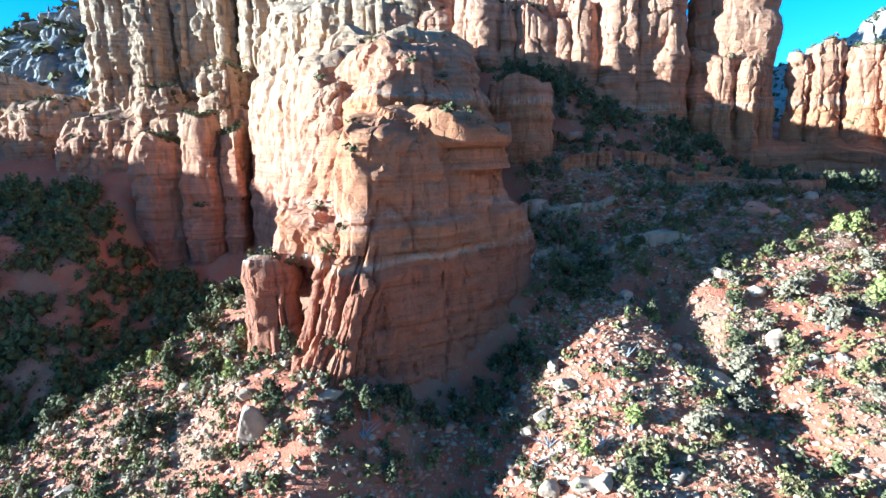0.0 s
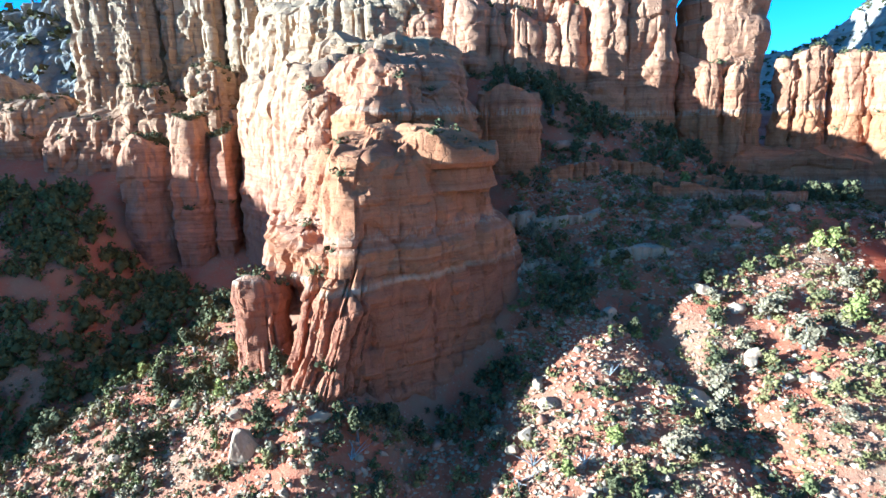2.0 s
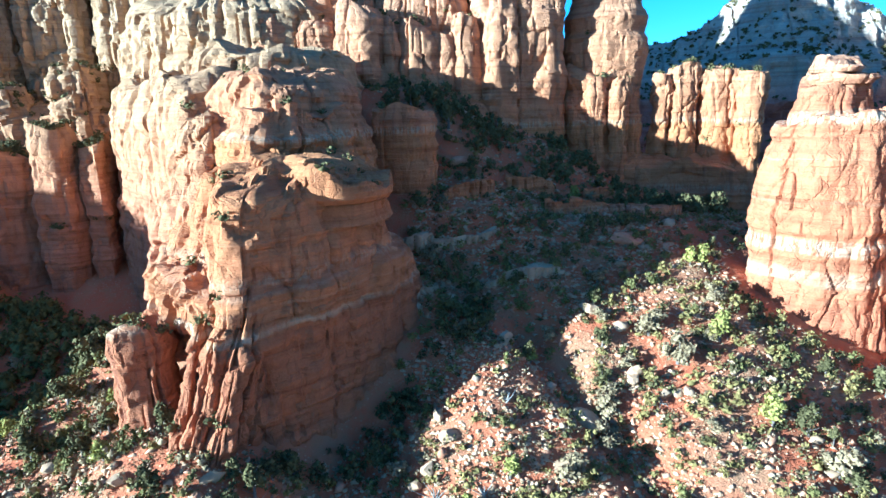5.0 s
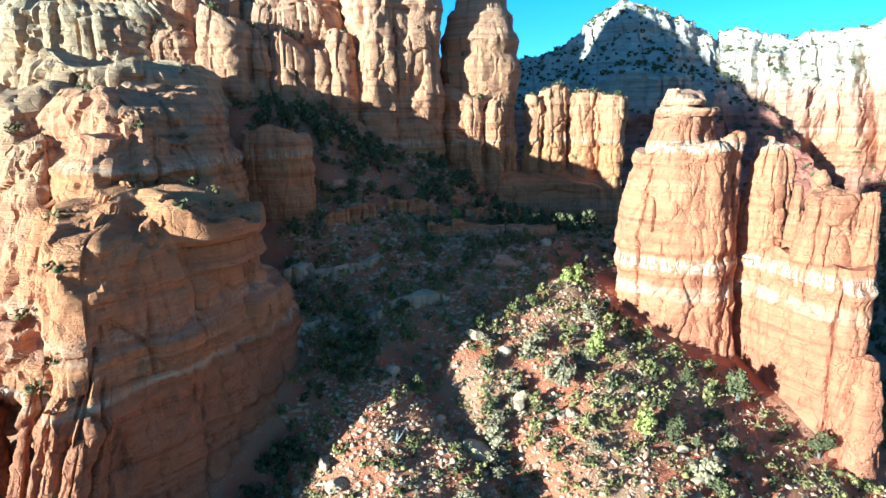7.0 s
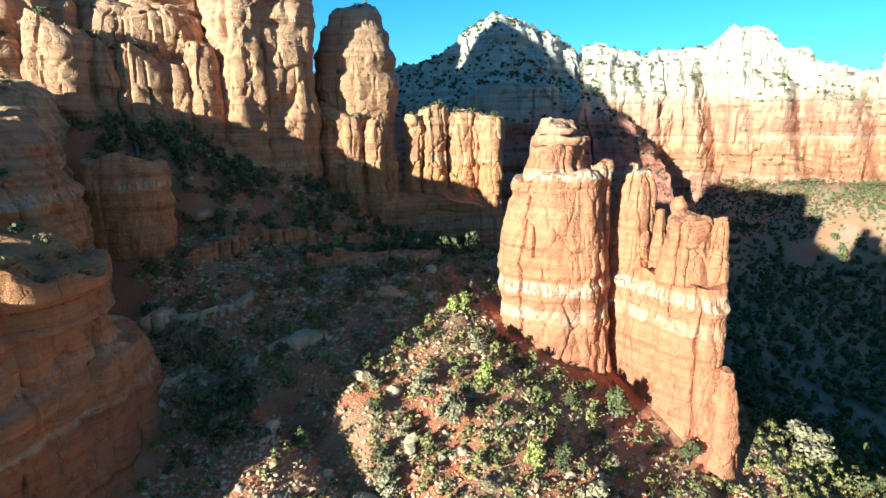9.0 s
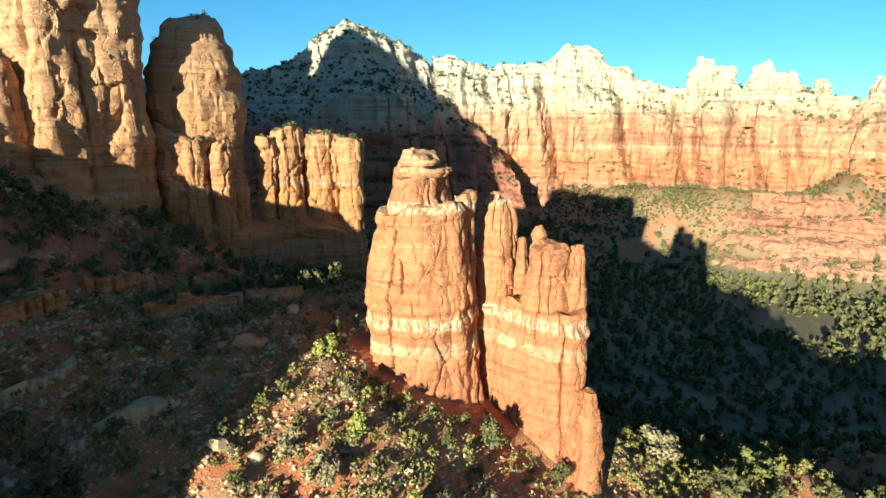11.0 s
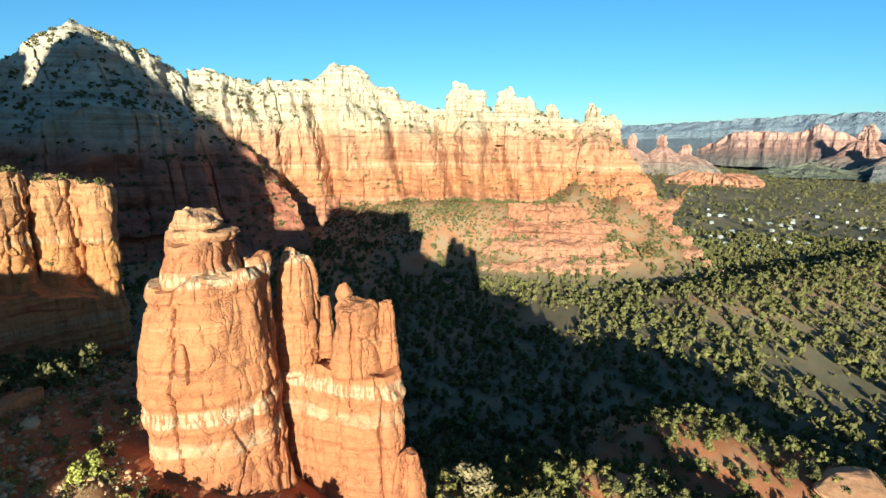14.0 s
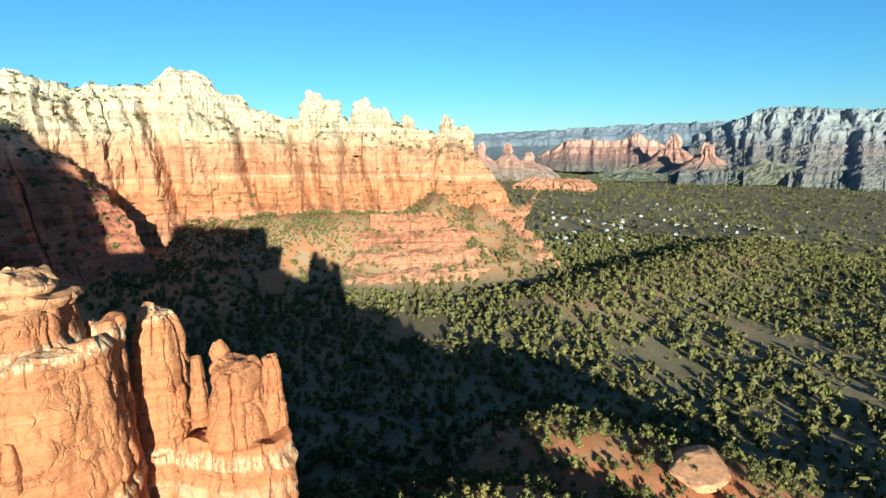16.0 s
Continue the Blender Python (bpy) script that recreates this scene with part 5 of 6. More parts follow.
def strewn(rng, protos, x, y, sizes, sink=0.05):
    """Many small pieces of a few kinds, set on the ground as one mesh."""
    z = ground_height(x, y)
    kinds = rng.integers(0, len(protos), len(x))
    turn = rng.uniform(0, 2 * np.pi, len(x))
    vs, qs, base = [], [], 0
    for k, (v, q) in enumerate(protos):
        m = np.where(kinds == k)[0]
        if not len(m):
            continue
        c, s = np.cos(turn[m])[:, None], np.sin(turn[m])[:, None]
        sz = sizes[m][:, None]
        px = (v[None, :, 0] * c - v[None, :, 1] * s) * sz + x[m][:, None]
        py = (v[None, :, 0] * s + v[None, :, 1] * c) * sz + y[m][:, None]
        pz = v[None, :, 2] * sz + (z[m] - sink * sizes[m])[:, None]
        vs.append(np.stack([px, py, pz], -1).reshape(-1, 3))
        qs.append((q[None] + (np.arange(len(m)) * len(v))[:, None, None]).reshape(-1, 4) + base)
        base += len(m) * len(v)
    return np.vstack(vs), np.vstack(qs)


rng = np.random.default_rng(7)

# trees on the slope that stand out singly: place, height, width, kind
DARK = make_tree(1, 3.2, 2.3, 0.55, juniper_leaf, "dark green juniper on the rocky slope")
ROUND = make_tree(2, 2.4, 2.4, 0.3, juniper_leaf, "rounded olive-green juniper bush on the slope")
BRIGHT = make_tree(3, 2.6, 2.2, 0.45, yellow_leaf, "bright yellow-green juniper on the sunlit slope")
GREY = make_tree(4, 2.0, 2.6, 0.2, grey_leaf, "grey-green scrub oak on the stony slope")
for k, (x, y, kind, s) in enumerate([
    (-12.7, 42.4, DARK, 0.95),
    (-14.6, 48.3, DARK, 1.21),
    (-3.2, 40.0, DARK, 0.81),
    (-3.9, 34.7, DARK, 0.70),
    (3.4, 41.4, DARK, 0.83),
    (-12.7, 38.0, ROUND, 0.97),
    (-24.8, 47.0, DARK, 1.23),
    (18.1, 46.1, BRIGHT, 0.84),
    (14.6, 48.7, ROUND, 0.68),
    (22.8, 39.9, GREY, 0.85),
    (34.4, 42.1, BRIGHT, 1.15),
    (36.9, 50.6, BRIGHT, 0.82),
    (12.3, 33.2, ROUND, 0.72),
    (4.9, 40.1, GREY, 0.86),
    (17.2, 34.8, GREY, 1.04),
    (-23.6, 57.3, ROUND, 1.79),
    (-22.1, 58.4, ROUND, 1.53),
    (-23.5, 51.5, ROUND, 1.29),
    (-18.4, 46.7, ROUND, 1.04),
    (-37.2, 49.1, ROUND, 1.72),
    (-23.9, 40.7, ROUND, 1.25),
    (11.5, 75.0, DARK, 1.48),
    (16.3, 73.9, DARK, 1.32),
    (17.8, 45.8, DARK, 0.78),
    (3.1, 41.9, DARK, 0.92),
    (22.8, 40.4, GREY, 1.07),
    (47.1, 36.6, ROUND, 1.21),
    (34.2, 34.8, BRIGHT, 1.13),
    (36.7, 33.9, DARK, 1.04),
    (37.0, 31.1, GREY, 1.26),
    (29.1, 44.8, GREY, 1.18),
    (29.9, 41.3, GREY, 1.26),
    (24.5, 44.8, ROUND, 0.80),
    (47.0, 36.6, DARK, 1.18),
    (51.4, 31.1, ROUND, 1.10),
    (164.6, 52.7, BRIGHT, 1.80),
    (158.6, 40.9, ROUND, 1.98),
    (68.2, 26.9, GREY, 2.01),
    (154.2, 46.4, GREY, 2.16),
    (144.9, 34.7, BRIGHT, 2.16),
    (153.7, 22.3, ROUND, 1.80),
    (150.0, 11.3, GREY, 2.16),
    (164.3, 24.3, ROUND, 2.34),
]):
    m = pose(x, y, float(ground_height(x, y)) - 0.05, 0, 0, 67 * k) @ Matrix.Scale(s, 4)
    t = copy_thing(kind, m)
    t.scale = (s, s, s)
x, y = scatter(rng, 220, -48, 95, 18, 82, lambda x, y: 0.4 + 0.3 * (vnoise(x / 9, y / 9, 0, 51) > 0))
for k in range(len(x)):
    kind = (ROUND, GREY, DARK, GREY, ROUND, BRIGHT)[int(rng.integers(0, 6))]
    s = float(rng.uniform(0.45, 0.95))
    t = copy_thing(kind, pose(x[k], y[k], float(ground_height(x[k], y[k])) - 0.05, 0, 0, float(rng.uniform(0, 360))))
    t.scale = (s, s, s * float(rng.uniform(0.8, 1.1)))
for kind, (x, y) in ((DARK, (-5.7, 37.2)), (ROUND, (-20, 45)), (BRIGHT, (38.2, 50.5)), (GREY, (22, 38))):
    kind.location = (x, y, float(ground_height(x, y)) - 0.05)

bushes = []
for k in range(8):
    r = np.random.default_rng(60 + k)
    lobes = crown_lobes(r, 1.0, 1.0, 9, 0.35)
    bushes.append(joined([leaf_cloud(r, 150, lobes, 0.062)] + [lump(r, 0.7 * l[3], 0.7 * l[4], 0.7 * l[5], l[:3], 3) for l in lobes[:6]]))
thickets = [joined([leaf_cloud(np.random.default_rng(620 + k), 62, crown_lobes(np.random.default_rng(640 + k), 1.0, 1.1, 8, 0.3), 0.1), lump(np.random.default_rng(660 + k), 0.3, 0.3, 0.3, (0, 0, 0.4), 3)]) for k in range(6)]
x, y = scatter(rng, 1500, 2, 66, 44, 82, lambda x, y: off_ledges(x, y) * step(0.0, 3.0, y - 45 - 0.33 * x) * (0.3 + 0.6 * (vnoise(x / 6, y / 6, 0, 77) > -0.1)))
v, q = strewn(rng, bushes, x, y, 0.8 + 2.2 * rng.uniform(0, 1, len(x)) ** 1.6)
tagged(new("bowl_junipers", quad_mesh("bowl_junipers", v, q, juniper_leaf)), "dark junipers and scrub oak crowding the shaded bowl", "trees", kind="stuff")
x, y = scatter(rng, 300, -8, 16, 33, 52, lambda x, y: step(3.0, 0.5, np.abs(y - 41 - 0.62 * x)) * 0.9)
v, q = strewn(rng, bushes, x, y, 0.7 + 1.8 * rng.uniform(0, 1, len(x)) ** 1.6)
tagged(new("butte_foot_scrub", quad_mesh("butte_foot_scrub", v, q, juniper_leaf)), "dark scrub and small junipers along the foot of the butte", "scrub", kind="stuff")
x, y = scatter(rng, 1900, -85, -18, 57, 97, lambda x, y: 0.85 + 0 * x)
v, q = strewn(rng, thickets, x, y, rng.uniform(1.2, 3.4, len(x)))
tagged(new("ravine_junipers", quad_mesh("ravine_junipers", v, q, pinyon_leaf)), "dark junipers filling the shaded ravine below the cliff", "trees", kind="stuff")

for name, material, label, n in (("slope_bushes", scrub_leaf, "grey-olive scrub oak bushes on the stony slope", 340), ("slope_bushes", pinyon_leaf, "olive-green bushes on the stony slope", 230)):
    x, y = scatter(rng, n, -40, 54, 24, 56, lambda x, y: (0.5 + 0.4 * (vnoise(x / 7, y / 7, 0, n) > 0)) * (1 - 0.8 * np.exp(-((x - 12) / 6) ** 2 - ((y - 39) / 7) ** 2)))
    v, q = strewn(rng, bushes, x, y, 0.6 + 1.3 * rng.uniform(0, 1, len(x)) ** 1.5)
    tagged(new(name, quad_mesh(name, v, q, material)), label, "bushes", kind="stuff")

x, y = scatter(rng, 420, -46, -11, 27, 60, lambda x, y: 0.5 + 0.4 * (vnoise(x / 5, y / 5, 0, 88) > 0))
v, q = strewn(rng, bushes, x, y, 0.6 + 1.3 * rng.uniform(0, 1, len(x)) ** 1.4)
tagged(new("crest_bushes", quad_mesh("crest_bushes", v, q, pinyon_leaf)), "olive-green bushes crowding the sunlit crest of the slope", "bushes", kind="stuff")

x, y = scatter(rng, 900, -46, -8, 22, 60, lambda x, y: 0.4 + 0.5 * (vnoise(x / 4, y / 4, 0, 89) > -0.1))
v, q = strewn(rng, thickets, x, y, 0.5 + 1.0 * rng.uniform(0, 1, len(x)) ** 1.4)
tagged(new("dry_brush", quad_mesh("dry_brush", v, q, grey_leaf)), "tan and grey dry brush crowding the sunlit crest of the slope", "brush", kind="stuff")

# low scrub
protos = []
for k in range(8):
    r = np.random.default_rng(80 + k)
    lobes = [(r.uniform(-0.4, 0.4), r.uniform(-0.4, 0.4), r.uniform(0.12, 0.4), r.uniform(0.2, 0.42), r.uniform(0.2, 0.42), r.uniform(0.16, 0.36)) for _ in range(5)]
    protos.append(joined([leaf_cloud(r, 36, lobes, 0.125)] + [lump(r, 0.26, 0.26, 0.2, (0, 0, 0.12), 3)]))
grass = [leaf_cloud(np.random.default_rng(96 + k), 14, [(0, 0, 0.25, 0.4, 0.4, 0.3), (0.3, 0.1, 0.2, 0.3, 0.3, 0.25)], 0.15) for k in range(6)]
for name, material, label, n, lo, hi in (("scrub", scrub_leaf, "olive-green low scrub between the stones", 5600, 0.5, 1.5), ("dry_scrub", grey_leaf, "grey dry brush and bunch grass between stones", 17000, 0.3, 1.05), ("dark_scrub", juniper_leaf, "dark green low scrub on the slope", 3000, 0.5, 1.4)):
    x, y = scatter(rng, n, -62, 80, 16, 84, lambda x, y: 0.4 + 0.5 * (vnoise(x / 6, y / 6, 0, n) > -0.1))
    v, q = strewn(rng, grass if name == "dry_scrub" else protos, x, y, rng.uniform(lo, hi, len(x)))
    tagged(new(name, quad_mesh(name, v, q, material)), label, "scrub", kind="stuff")


# loose stones
def chip(rng, rx, ry, rz):
    """An angular broken stone."""
    v, q = lump(rng, rx, ry, rz, (0, 0, 0.4 * rz), 3)
    for _ in range(7):
        n = rng.normal(size=3)
        n /= np.linalg.norm(n)
        d = rng.uniform(0.5, 0.85) * np.linalg.norm(n * (rx, ry, rz))
        over = np.maximum(0, v @ n - d)
        v = v - over[:, None] * n[None]
    return v, q


stones = [chip(np.random.default_rng(200 + k), 0.5, float(0.3 + 0.02 * (k % 6)), float(0.14 + 0.03 * (k % 5))) for k in range(14)]
for name, material, label, n, bias in (("loose_stones", stone_pale, "cream and tan loose stones on the slope", 30000, 0.0), ("red_stones", stone_red, "small red stones on the slope", 13000, -0.25)):
    x, y = scatter(rng, n, -42, 66, 22, 68, lambda x, y: 0.3 + 0.6 * (vnoise(x / 5, y / 5, 0, 33) + 0.5 * vnoise(x / 1.7, y / 1.7, 0, 34) > bias))
    v, q = strewn(rng, stones, x, y, 0.24 + 0.9 * rng.uniform(0, 1, len(x)) ** 2.3, 0.08)
    tagged(new(name, quad_mesh(name, v, q, material)), label, "stones", kind="stuff")


x, y = scatter(rng, 4200, 0, 24, 29, 49, lambda x, y: np.exp(-((x - 12) / 7) ** 2 - ((y - 39) / 8) ** 2))
v, q = strewn(rng, stones, x, y, 0.25 + 0.8 * rng.uniform(0, 1, len(x)) ** 2.5, 0.08)
tagged(new("rubble", quad_mesh("rubble", v, q, stone_pale)), "tan broken rubble heaped on the mound", "stones", kind="stuff")

x, y = scatter(rng, 5200, 4, 62, 46, 80, lambda x, y: step(-1.0, 3.0, y - 45 - 0.33 * x) * (0.25 + 0.6 * (vnoise(x / 4, y / 4, 0, 37) > 0.1)))
v, q = strewn(rng, stones, x, y, 0.35 + 1.3 * rng.uniform(0, 1, len(x)) ** 2.4, 0.08)
tagged(new("scree", quad_mesh("scree", v, q, stone_pale)), "tan broken scree strewn over the shaded bowl", "stones", kind="stuff")

# larger rocks, each lying singly
for k in range(14):
    r = np.random.default_rng(900 + k)
    v, q = lump(r, 0.5, 0.38, 0.26, (0, 0, 0.12), 5)
    for _ in range(9):
        n = r.normal(size=3)
        n /= np.linalg.norm(n)
        v = v - np.maximum(0, v @ n - r.uniform(0.45, 0.8) * np.linalg.norm(n * (0.5, 0.38, 0.26)))[:, None] * n[None]
    me = quad_mesh("rock", v, q, (stone_pale, stone_pale, stone_red)[k % 3])
    x, y = scatter(rng, 36, -34, 50, 24, 58, lambda x, y: 0.25 + 0.7 * (vnoise(x / 5, y / 5, 0, 33) > 0.0))
    for u, w in zip(x, y):
        ob = new("rock", me)
        s = float(rng.uniform(0.7, 1.0) + 1.1 * rng.uniform() ** 3)
        ob.matrix_world = pose(u, w, float(ground_height(u, w)) - 0.04, float(rng.uniform(-15, 15)), float(rng.uniform(-15, 15)), float(rng.uniform(0, 360)))
        ob.scale = (s, s, s * float(rng.uniform(0.7, 1.2)))
        tagged(ob, ("angular tan sandstone rock lying on the slope", "angular tan sandstone rock lying on the slope", "angular red sandstone rock lying on the slope")[k % 3], "rock", "rocks on the slope")


# dead wood
for k, (x, y, reach) in enumerate([(7.3, 36.8, 2.2), (6.2, 36.0, 2.6), (10.8, 35.6, 1.8), (14.2, 41.0, 1.6), (27.0, 38.5, 2.0), (-6.0, 36.0, 1.8), (33.0, 45.0, 1.8)]):
    r = np.random.default_rng(950 + k)
    a = r.uniform(0, 6.28)
    log = empty("dead_branch", (x, y, float(ground_height(x, y))))
    for _ in range(7):
        b = a + r.normal() * 0.8
        p = np.array([[0, 0, 0.05], [0.4 * math.cos(b), 0.4 * math.sin(b), r.uniform(0.1, 0.5)], [math.cos(b + 0.3), math.sin(b + 0.3), r.uniform(0.1, 0.8)]]) * reach * r.uniform(0.5, 1.0)
        part("limb", quad_mesh("limb", *tube(p.tolist(), [0.07, 0.05, 0.015], 5), dead_wood), log)
    tagged(log, "bleached grey dead branches lying on the slope", "dead branch", "dead wood on the slope")


def make_boulder(seed, sx, sy, sz, material, label):
    r = np.random.default_rng(seed)
    bm = bmesh.new()
    bmesh.ops.create_icosphere(bm, subdivisions=4, radius=1.0)
    cuts = [(Vector(r.normal(size=3)).normalized(), float(r.uniform(0.45, 0.8))) for _ in range(9)]
    for v in bm.verts:
        p = v.co.copy()
        for n, d in cuts:
            over = p.dot(n) - d
            if over > 0:
                p -= n * over * 0.93
        p *= 1 + 0.07 * noise.fractal(p * 2.3 + Vector((seed, 0, 0)), 0.7, 2.0, 4)
        v.co = Vector((p.x * sx, p.y * sy, p.z * sz))
    me = bpy.data.meshes.new("boulder")
    bm.to_mesh(me)
    bm.free()
    me.materials.append(material)
    return tagged(new("boulder", me), label, "boulder", "boulders on the slope")


for k, (x, y, sx, sy, sz, turn, tip, kind) in enumerate([
    (-14.0, 37.0, 1.3, 1.1, 2.0, 20, 10, 0),
    (20.5, 39.8, 2.2, 1.0, 0.7, -35, 20, 0),
    (17.4, 35.5, 1.4, 1.0, 0.9, 10, 0, 0),
    (25.5, 41.0, 0.9, 0.7, 0.6, 0, 10, 0),
    (7.2, 38.9, 0.8, 0.6, 0.6, 40, 0, 0),
    (6.1, 38.4, 0.7, 0.5, 0.45, 0, 0, 0),
    (24.9, 48.3, 1.2, 0.7, 0.5, -30, 15, 0),
    (8.9, 33.1, 1.2, 0.8, 0.5, 10, 0, 0),
    (6.6, 33.5, 0.8, 0.7, 0.7, 30, 0, 0),
    (9.9, 32.7, 1.0, 0.8, 0.6, 60, 0, 0),
    (-31.9, 52.0, 1.2, 0.8, 1.1, 0, 10, 0),
    (-30.1, 39.6, 0.9, 0.6, 0.6, 20, 0, 0),
    (-25.9, 54.5, 1.0, 0.6, 0.5, 0, 20, 0),
    (9.1, 40.1, 0.9, 0.7, 0.5, 0, 0, 0),
    (32.3, 55.4, 1.8, 1.2, 0.9, 0, 10, 1),
    (16.7, 69.4, 1.5, 1.0, 0.8, 0, 0, 1),
    (-15.5, 40.0, 0.8, 0.5, 0.5, 20, 0, 0),
    (26.2, 41.7, 0.9, 0.6, 0.6, 0, 0, 0),
    (27.4, 39.1, 0.6, 0.5, 0.5, 0, 0, 0),
    (15.9, 46.9, 0.9, 0.7, 0.8, 0, 0, 0),
    (19.0, 43.2, 0.6, 0.5, 0.4, 0, 0, 0),
    (129.0, -37.0, 12, 7, 2.6, -50, 4, 1),
]):
    b = make_boulder(300 + k, sx, sy, sz, (stone_pale, stone_red)[kind], ("pale sandstone boulder lying on the scree", "red sandstone block lying on the scree")[kind])
    b.matrix_world = pose(x, y, float(ground_height(x, y)) + 0.35 * sz, tip, 0.4 * tip, turn)

# the valley woods
trees = []
for k in range(10):
    r = np.random.default_rng(400 + k)
    lobes = crown_lobes(r, 1.0, 1.0, 8, 0.4)
    trees.append(joined([leaf_cloud(r, 12, lobes, 0.25)] + [lump(r, 0.27, 0.27, 0.33, (0, 0, 0.42), 3)]))
tufts = []
for k in range(6):
    r = np.random.default_rng(440 + k)
    tufts.append(joined([leaf_cloud(r, 7, [(0, 0, 0.2, 0.3, 0.3, 0.25), (0.25, 0.1, 0.25, 0.22, 0.22, 0.22)], 0.29)]))


def woods(rng, n, near, far, bare):
    az = np.radians(rng.uniform(34, 132, n))
    d = np.sqrt(rng.uniform(near ** 2, far ** 2, n))
    x, y = d * np.sin(az), d * np.cos(az)
    z = ground_height(x, y)
    cover = fbm(x / 70, y / 70, 0, 61, 3) + 0.5 * fbm(x / 18, y / 18, 0, 62, 2)
    ok = on_soil(x, y) & (x + 0.25 * (y - 40) > 62) & (cover > bare - 0.3 * step(-60, -40, z)) & (z < -6)
    return x[ok], y[ok]


for name, material, n, label in (("juniper_woods", juniper_leaf, 11500, "dark olive-green juniper woods covering the valley floor"), ("pinyon_woods", pinyon_leaf, 4500, "lighter yellow-green pinyon pines among the valley junipers")):
    x, y = woods(rng, n // 14, 62, 170, -0.4)
    v, q = strewn(rng, bushes, x, y, rng.uniform(1.8, 4.6, len(x)))
    tagged(new(name, quad_mesh(name, v, q, material)), label + " below the spires", "trees", kind="stuff")
    x, y = woods(rng, n, 165, 620, -0.5)
    v, q = strewn(rng, trees, x, y, rng.uniform(2.2, 5.2, len(x)) * np.where(ground_height(x, y) > -54, 0.55, 1.0))
    tagged(new(name, quad_mesh(name, v, q, material)), label, "trees", kind="stuff")
x, y = scatter(rng, 520, 57, 88, 6, 36, lambda x, y: 0.8 + 0 * x)
v, q = strewn(rng, bushes, x, y, rng.uniform(0.8, 2.0, len(x)))
tagged(new("spur_scrub", quad_mesh("spur_scrub", v, q, scrub_leaf)), "olive scrub oak and juniper crowding the near spur", "scrub", kind="stuff")
x, y = scatter(rng, 240, 126, 164, -55, 4, lambda x, y: 0.75 + 0 * x)
v, q = strewn(rng, bushes, x, y, rng.uniform(1.6, 3.8, len(x)))
tagged(new("spur_junipers", quad_mesh("spur_junipers", v, q, pinyon_leaf)), "olive junipers on the low spur", "trees", kind="stuff")
x, y = woods(rng, 900, 60, 200, -0.6)
v, q = strewn(rng, protos, x, y, rng.uniform(0.8, 2.0, len(x)))
tagged(new("valley_scrub", quad_mesh("valley_scrub", v, q, scrub_leaf)), "olive scrub on the lower slopes", "scrub", kind="stuff")
x, y = woods(rng, 8000, 190, 560, -0.6)
v, q = strewn(rng, tufts, x, y, rng.uniform(1.0, 2.6, len(x)))
tagged(new("valley_scrub", quad_mesh("valley_scrub", v, q, scrub_leaf)), "grey-green scrub between the valley trees", "scrub", kind="stuff")
x, y = rng.uniform(290, 450, 22000), rng.uniform(-45, 260, 22000)
ok = (ground_height(x, y) > -58) & (fbm(x / 22, y / 22, 0, 66, 3) > rng.uniform(-0.35, 0.3, 22000))
v, q = strewn(rng, tufts, x[ok], y[ok], rng.uniform(1.0, 3.2, ok.sum()))
tagged(new("skirt_scrub", quad_mesh("skirt_scrub", v, q, juniper_leaf)), "patches of olive scrub below the far cliff", "scrub", kind="stuff")
clumps = [leaf_cloud(np.random.default_rng(500 + k), 8, crown_lobes(np.random.default_rng(520 + k), 1.0, 1.3, 4, 0.2), 0.34) for k in range(6)]
x, y = woods(rng, 13000, 580, 2300, -0.4)
v, q = strewn(rng, clumps, x, y, rng.uniform(4.0, 8.0, len(x)))
tagged(new("distant_woods", quad_mesh("distant_woods", v, q, juniper_leaf)), "distant dark green woods on the plain", "trees", kind="stuff")


def make_house(x, y, w, d, h, turn):
    root = empty("house", (x, y, float(ground_height(x, y))))
    root.rotation_euler = (0, 0, radians(turn))
    for name, verts, faces, material in (
            ("wall", [(sx * w, sy * d, z) for z in (-3, h) for sx, sy in ((-1, -1), (1, -1), (1, 1), (-1, 1))], [(0, 1, 5, 4), (1, 2, 6, 5), (2, 3, 7, 6), (3, 0, 4, 7)], wall_white),
            ("roof", [(sx * (w + 0.5), sy * (d + 0.5), h) for sx, sy in ((-1, -1), (1, -1), (1, 1), (-1, 1))] + [(-w * 0.6, 0, h + 1.2), (w * 0.6, 0, h + 1.2)],
             [(0, 1, 5, 4), (1, 2, 5), (2, 3, 4, 5), (3, 0, 4), (3, 2, 1, 0)], roof_grey)):
        part(name, mesh_of(name, verts, faces, material), root)
    return tagged(root, "small pale house among the valley trees", "house", "houses in the valley")


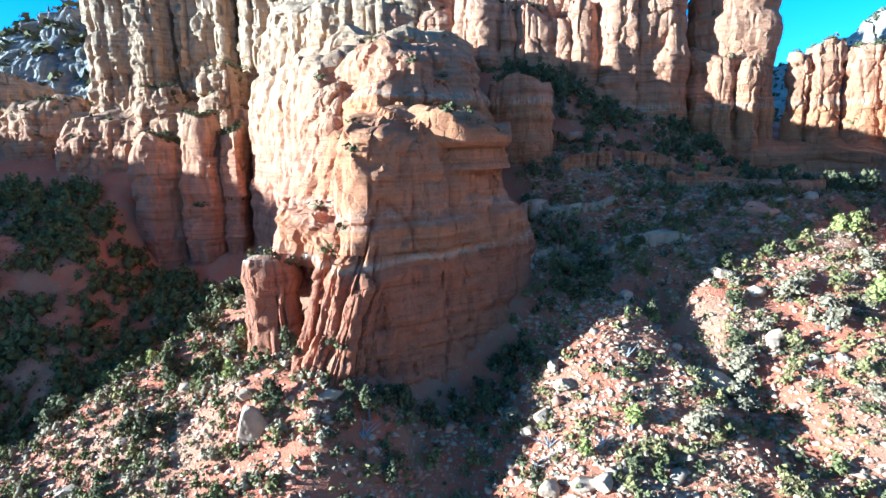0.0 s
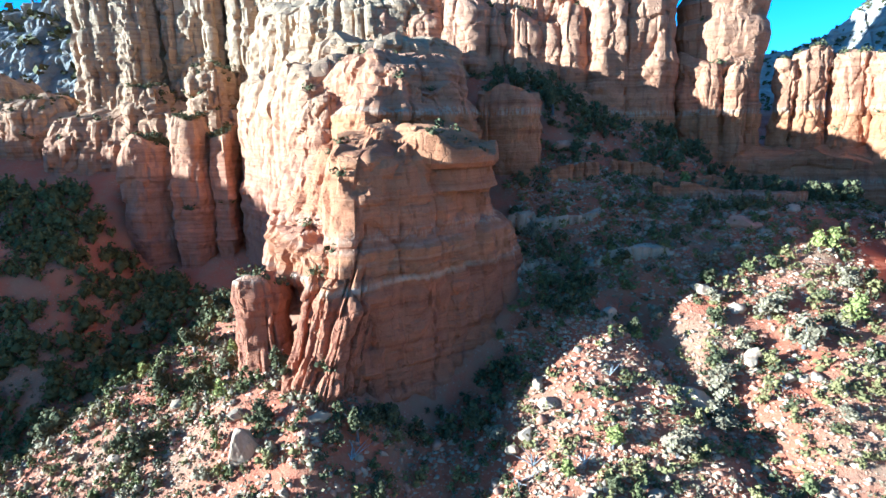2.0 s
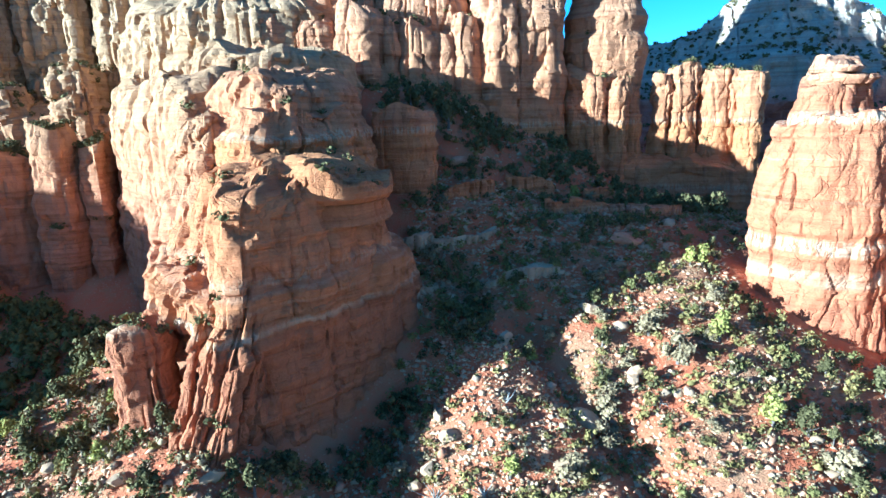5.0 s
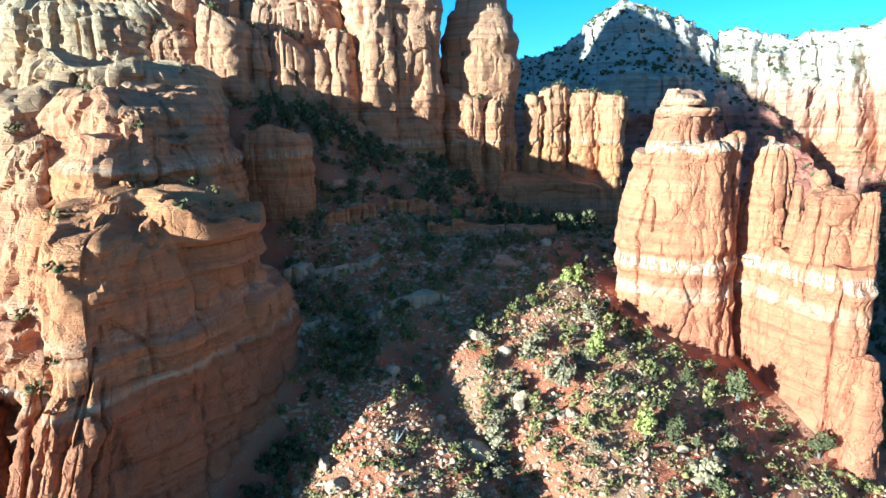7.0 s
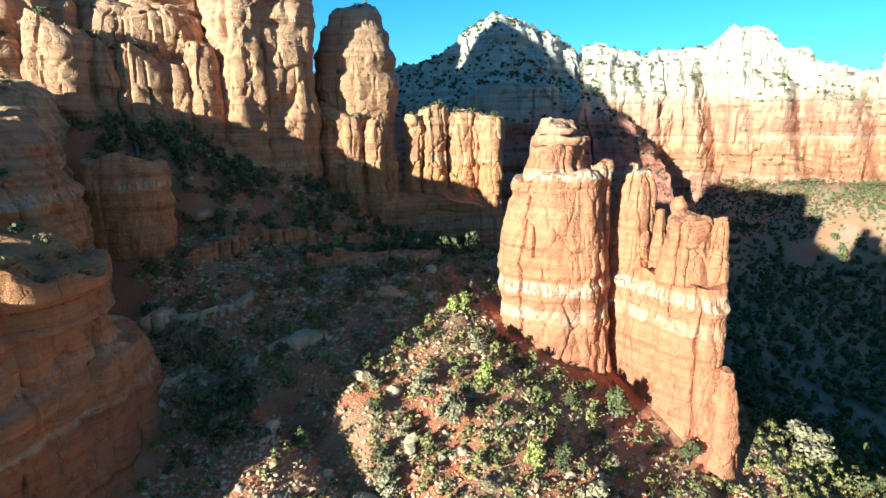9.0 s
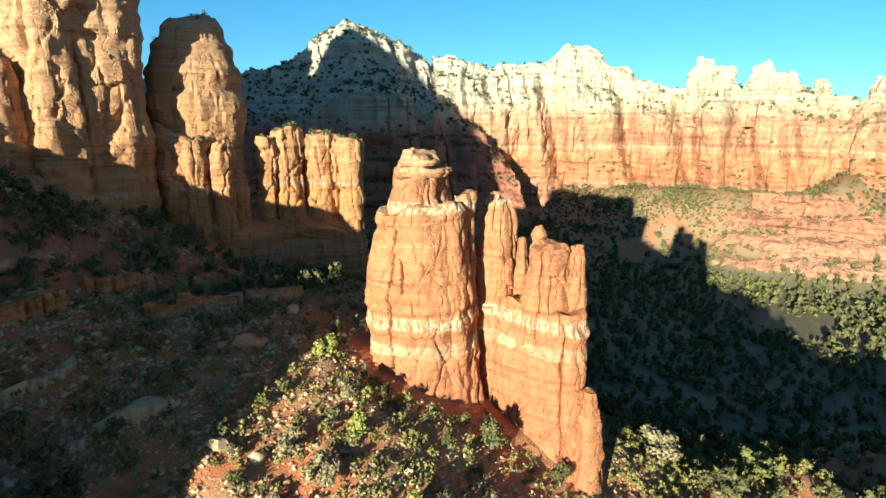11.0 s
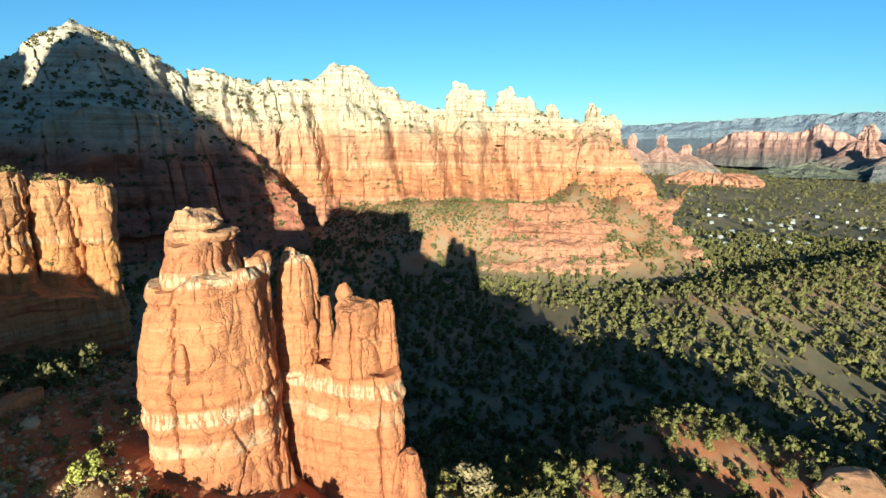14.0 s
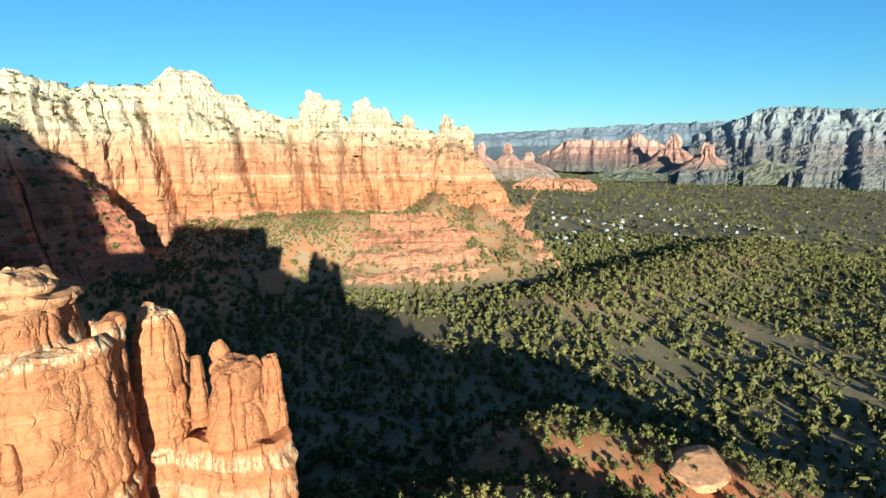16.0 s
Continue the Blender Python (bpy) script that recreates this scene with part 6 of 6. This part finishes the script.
for k in range(90):
    cx, cy, sx, sy = ((640, -80, 60, 45), (640, -110, 80, 60), (740, -230, 60, 60), (690, -330, 90, 70), (900, -250, 120, 160))[k % 5]
    make_house(cx + float(rng.normal()) * sx, cy + float(rng.normal()) * sy, float(rng.uniform(1.2, 2.6)), float(rng.uniform(1.0, 1.7)), float(rng.uniform(1.4, 2.2)), float(rng.uniform(0, 180)))


# ---------------------------------------------------------------- scrub on ledges and summits
def ledge_places(rng, v, f, n, steep):
    """Places on the level parts of a rock mesh, by area."""
    q = np.array([r for r in (f.tolist() if isinstance(f, np.ndarray) else f) if len(r) == 4])
    a, b, c, d = (v[q[:, k]] for k in range(4))
    nrm = np.cross(c - a, d - b)
    size = np.linalg.norm(nrm, axis=1)
    level = np.abs(nrm[:, 2]) / np.maximum(size, 1e-9) > steep
    w = size * level
    if w.sum() <= 0:
        return np.zeros((0, 3))
    pick = rng.choice(len(q), n, p=w / w.sum())
    u = rng.uniform(0, 1, (n, 1))
    return a[pick] * u * 0.5 + b[pick] * (1 - u) * 0.5 + c[pick] * u * 0.5 + d[pick] * (1 - u) * 0.5


def ledge_stuff(name, label, want, lo, hi, material, steep, protos):
    rows = [ledge_places(rng, v, f, count, steep) for formation, v, f in LEDGES for key, count in want if key == formation]
    p = np.vstack(rows)
    kinds, turn, sz = rng.integers(0, len(protos), len(p)), rng.uniform(0, 6.28, len(p)), rng.uniform(lo, hi, len(p))
    pieces = []
    for k in range(len(p)):
        v, q = protos[kinds[k]]
        c, s = math.cos(turn[k]), math.sin(turn[k])
        pieces.append((np.c_[(v[:, 0] * c - v[:, 1] * s), (v[:, 0] * s + v[:, 1] * c), v[:, 2]] * sz[k] + p[k] - np.array([0, 0, 0.05 * sz[k]]), q))
    v, q = joined(pieces)
    tagged(new(name, quad_mesh(name, v, q, material)), label, "scrub", kind="stuff")


ledge_stuff("ledge_scrub", "dark junipers and scrub on rock ledges and cliff tops", [("sandstone_butte", 5), ("cliff_wall", 7), ("west_cliff", 90)], 0.5, 1.7, juniper_leaf, 0.72, protos)
ledge_stuff("mountain_scrub", "dark scrub dotting the pale mountain slopes", [("white_mountain", 3600), ("wooded_hill", 2200), ("cliff_ridge", 1300), ("foothill", 260), ("red_bench", 60)], 2.2, 5.0, juniper_leaf, 0.55, tufts)
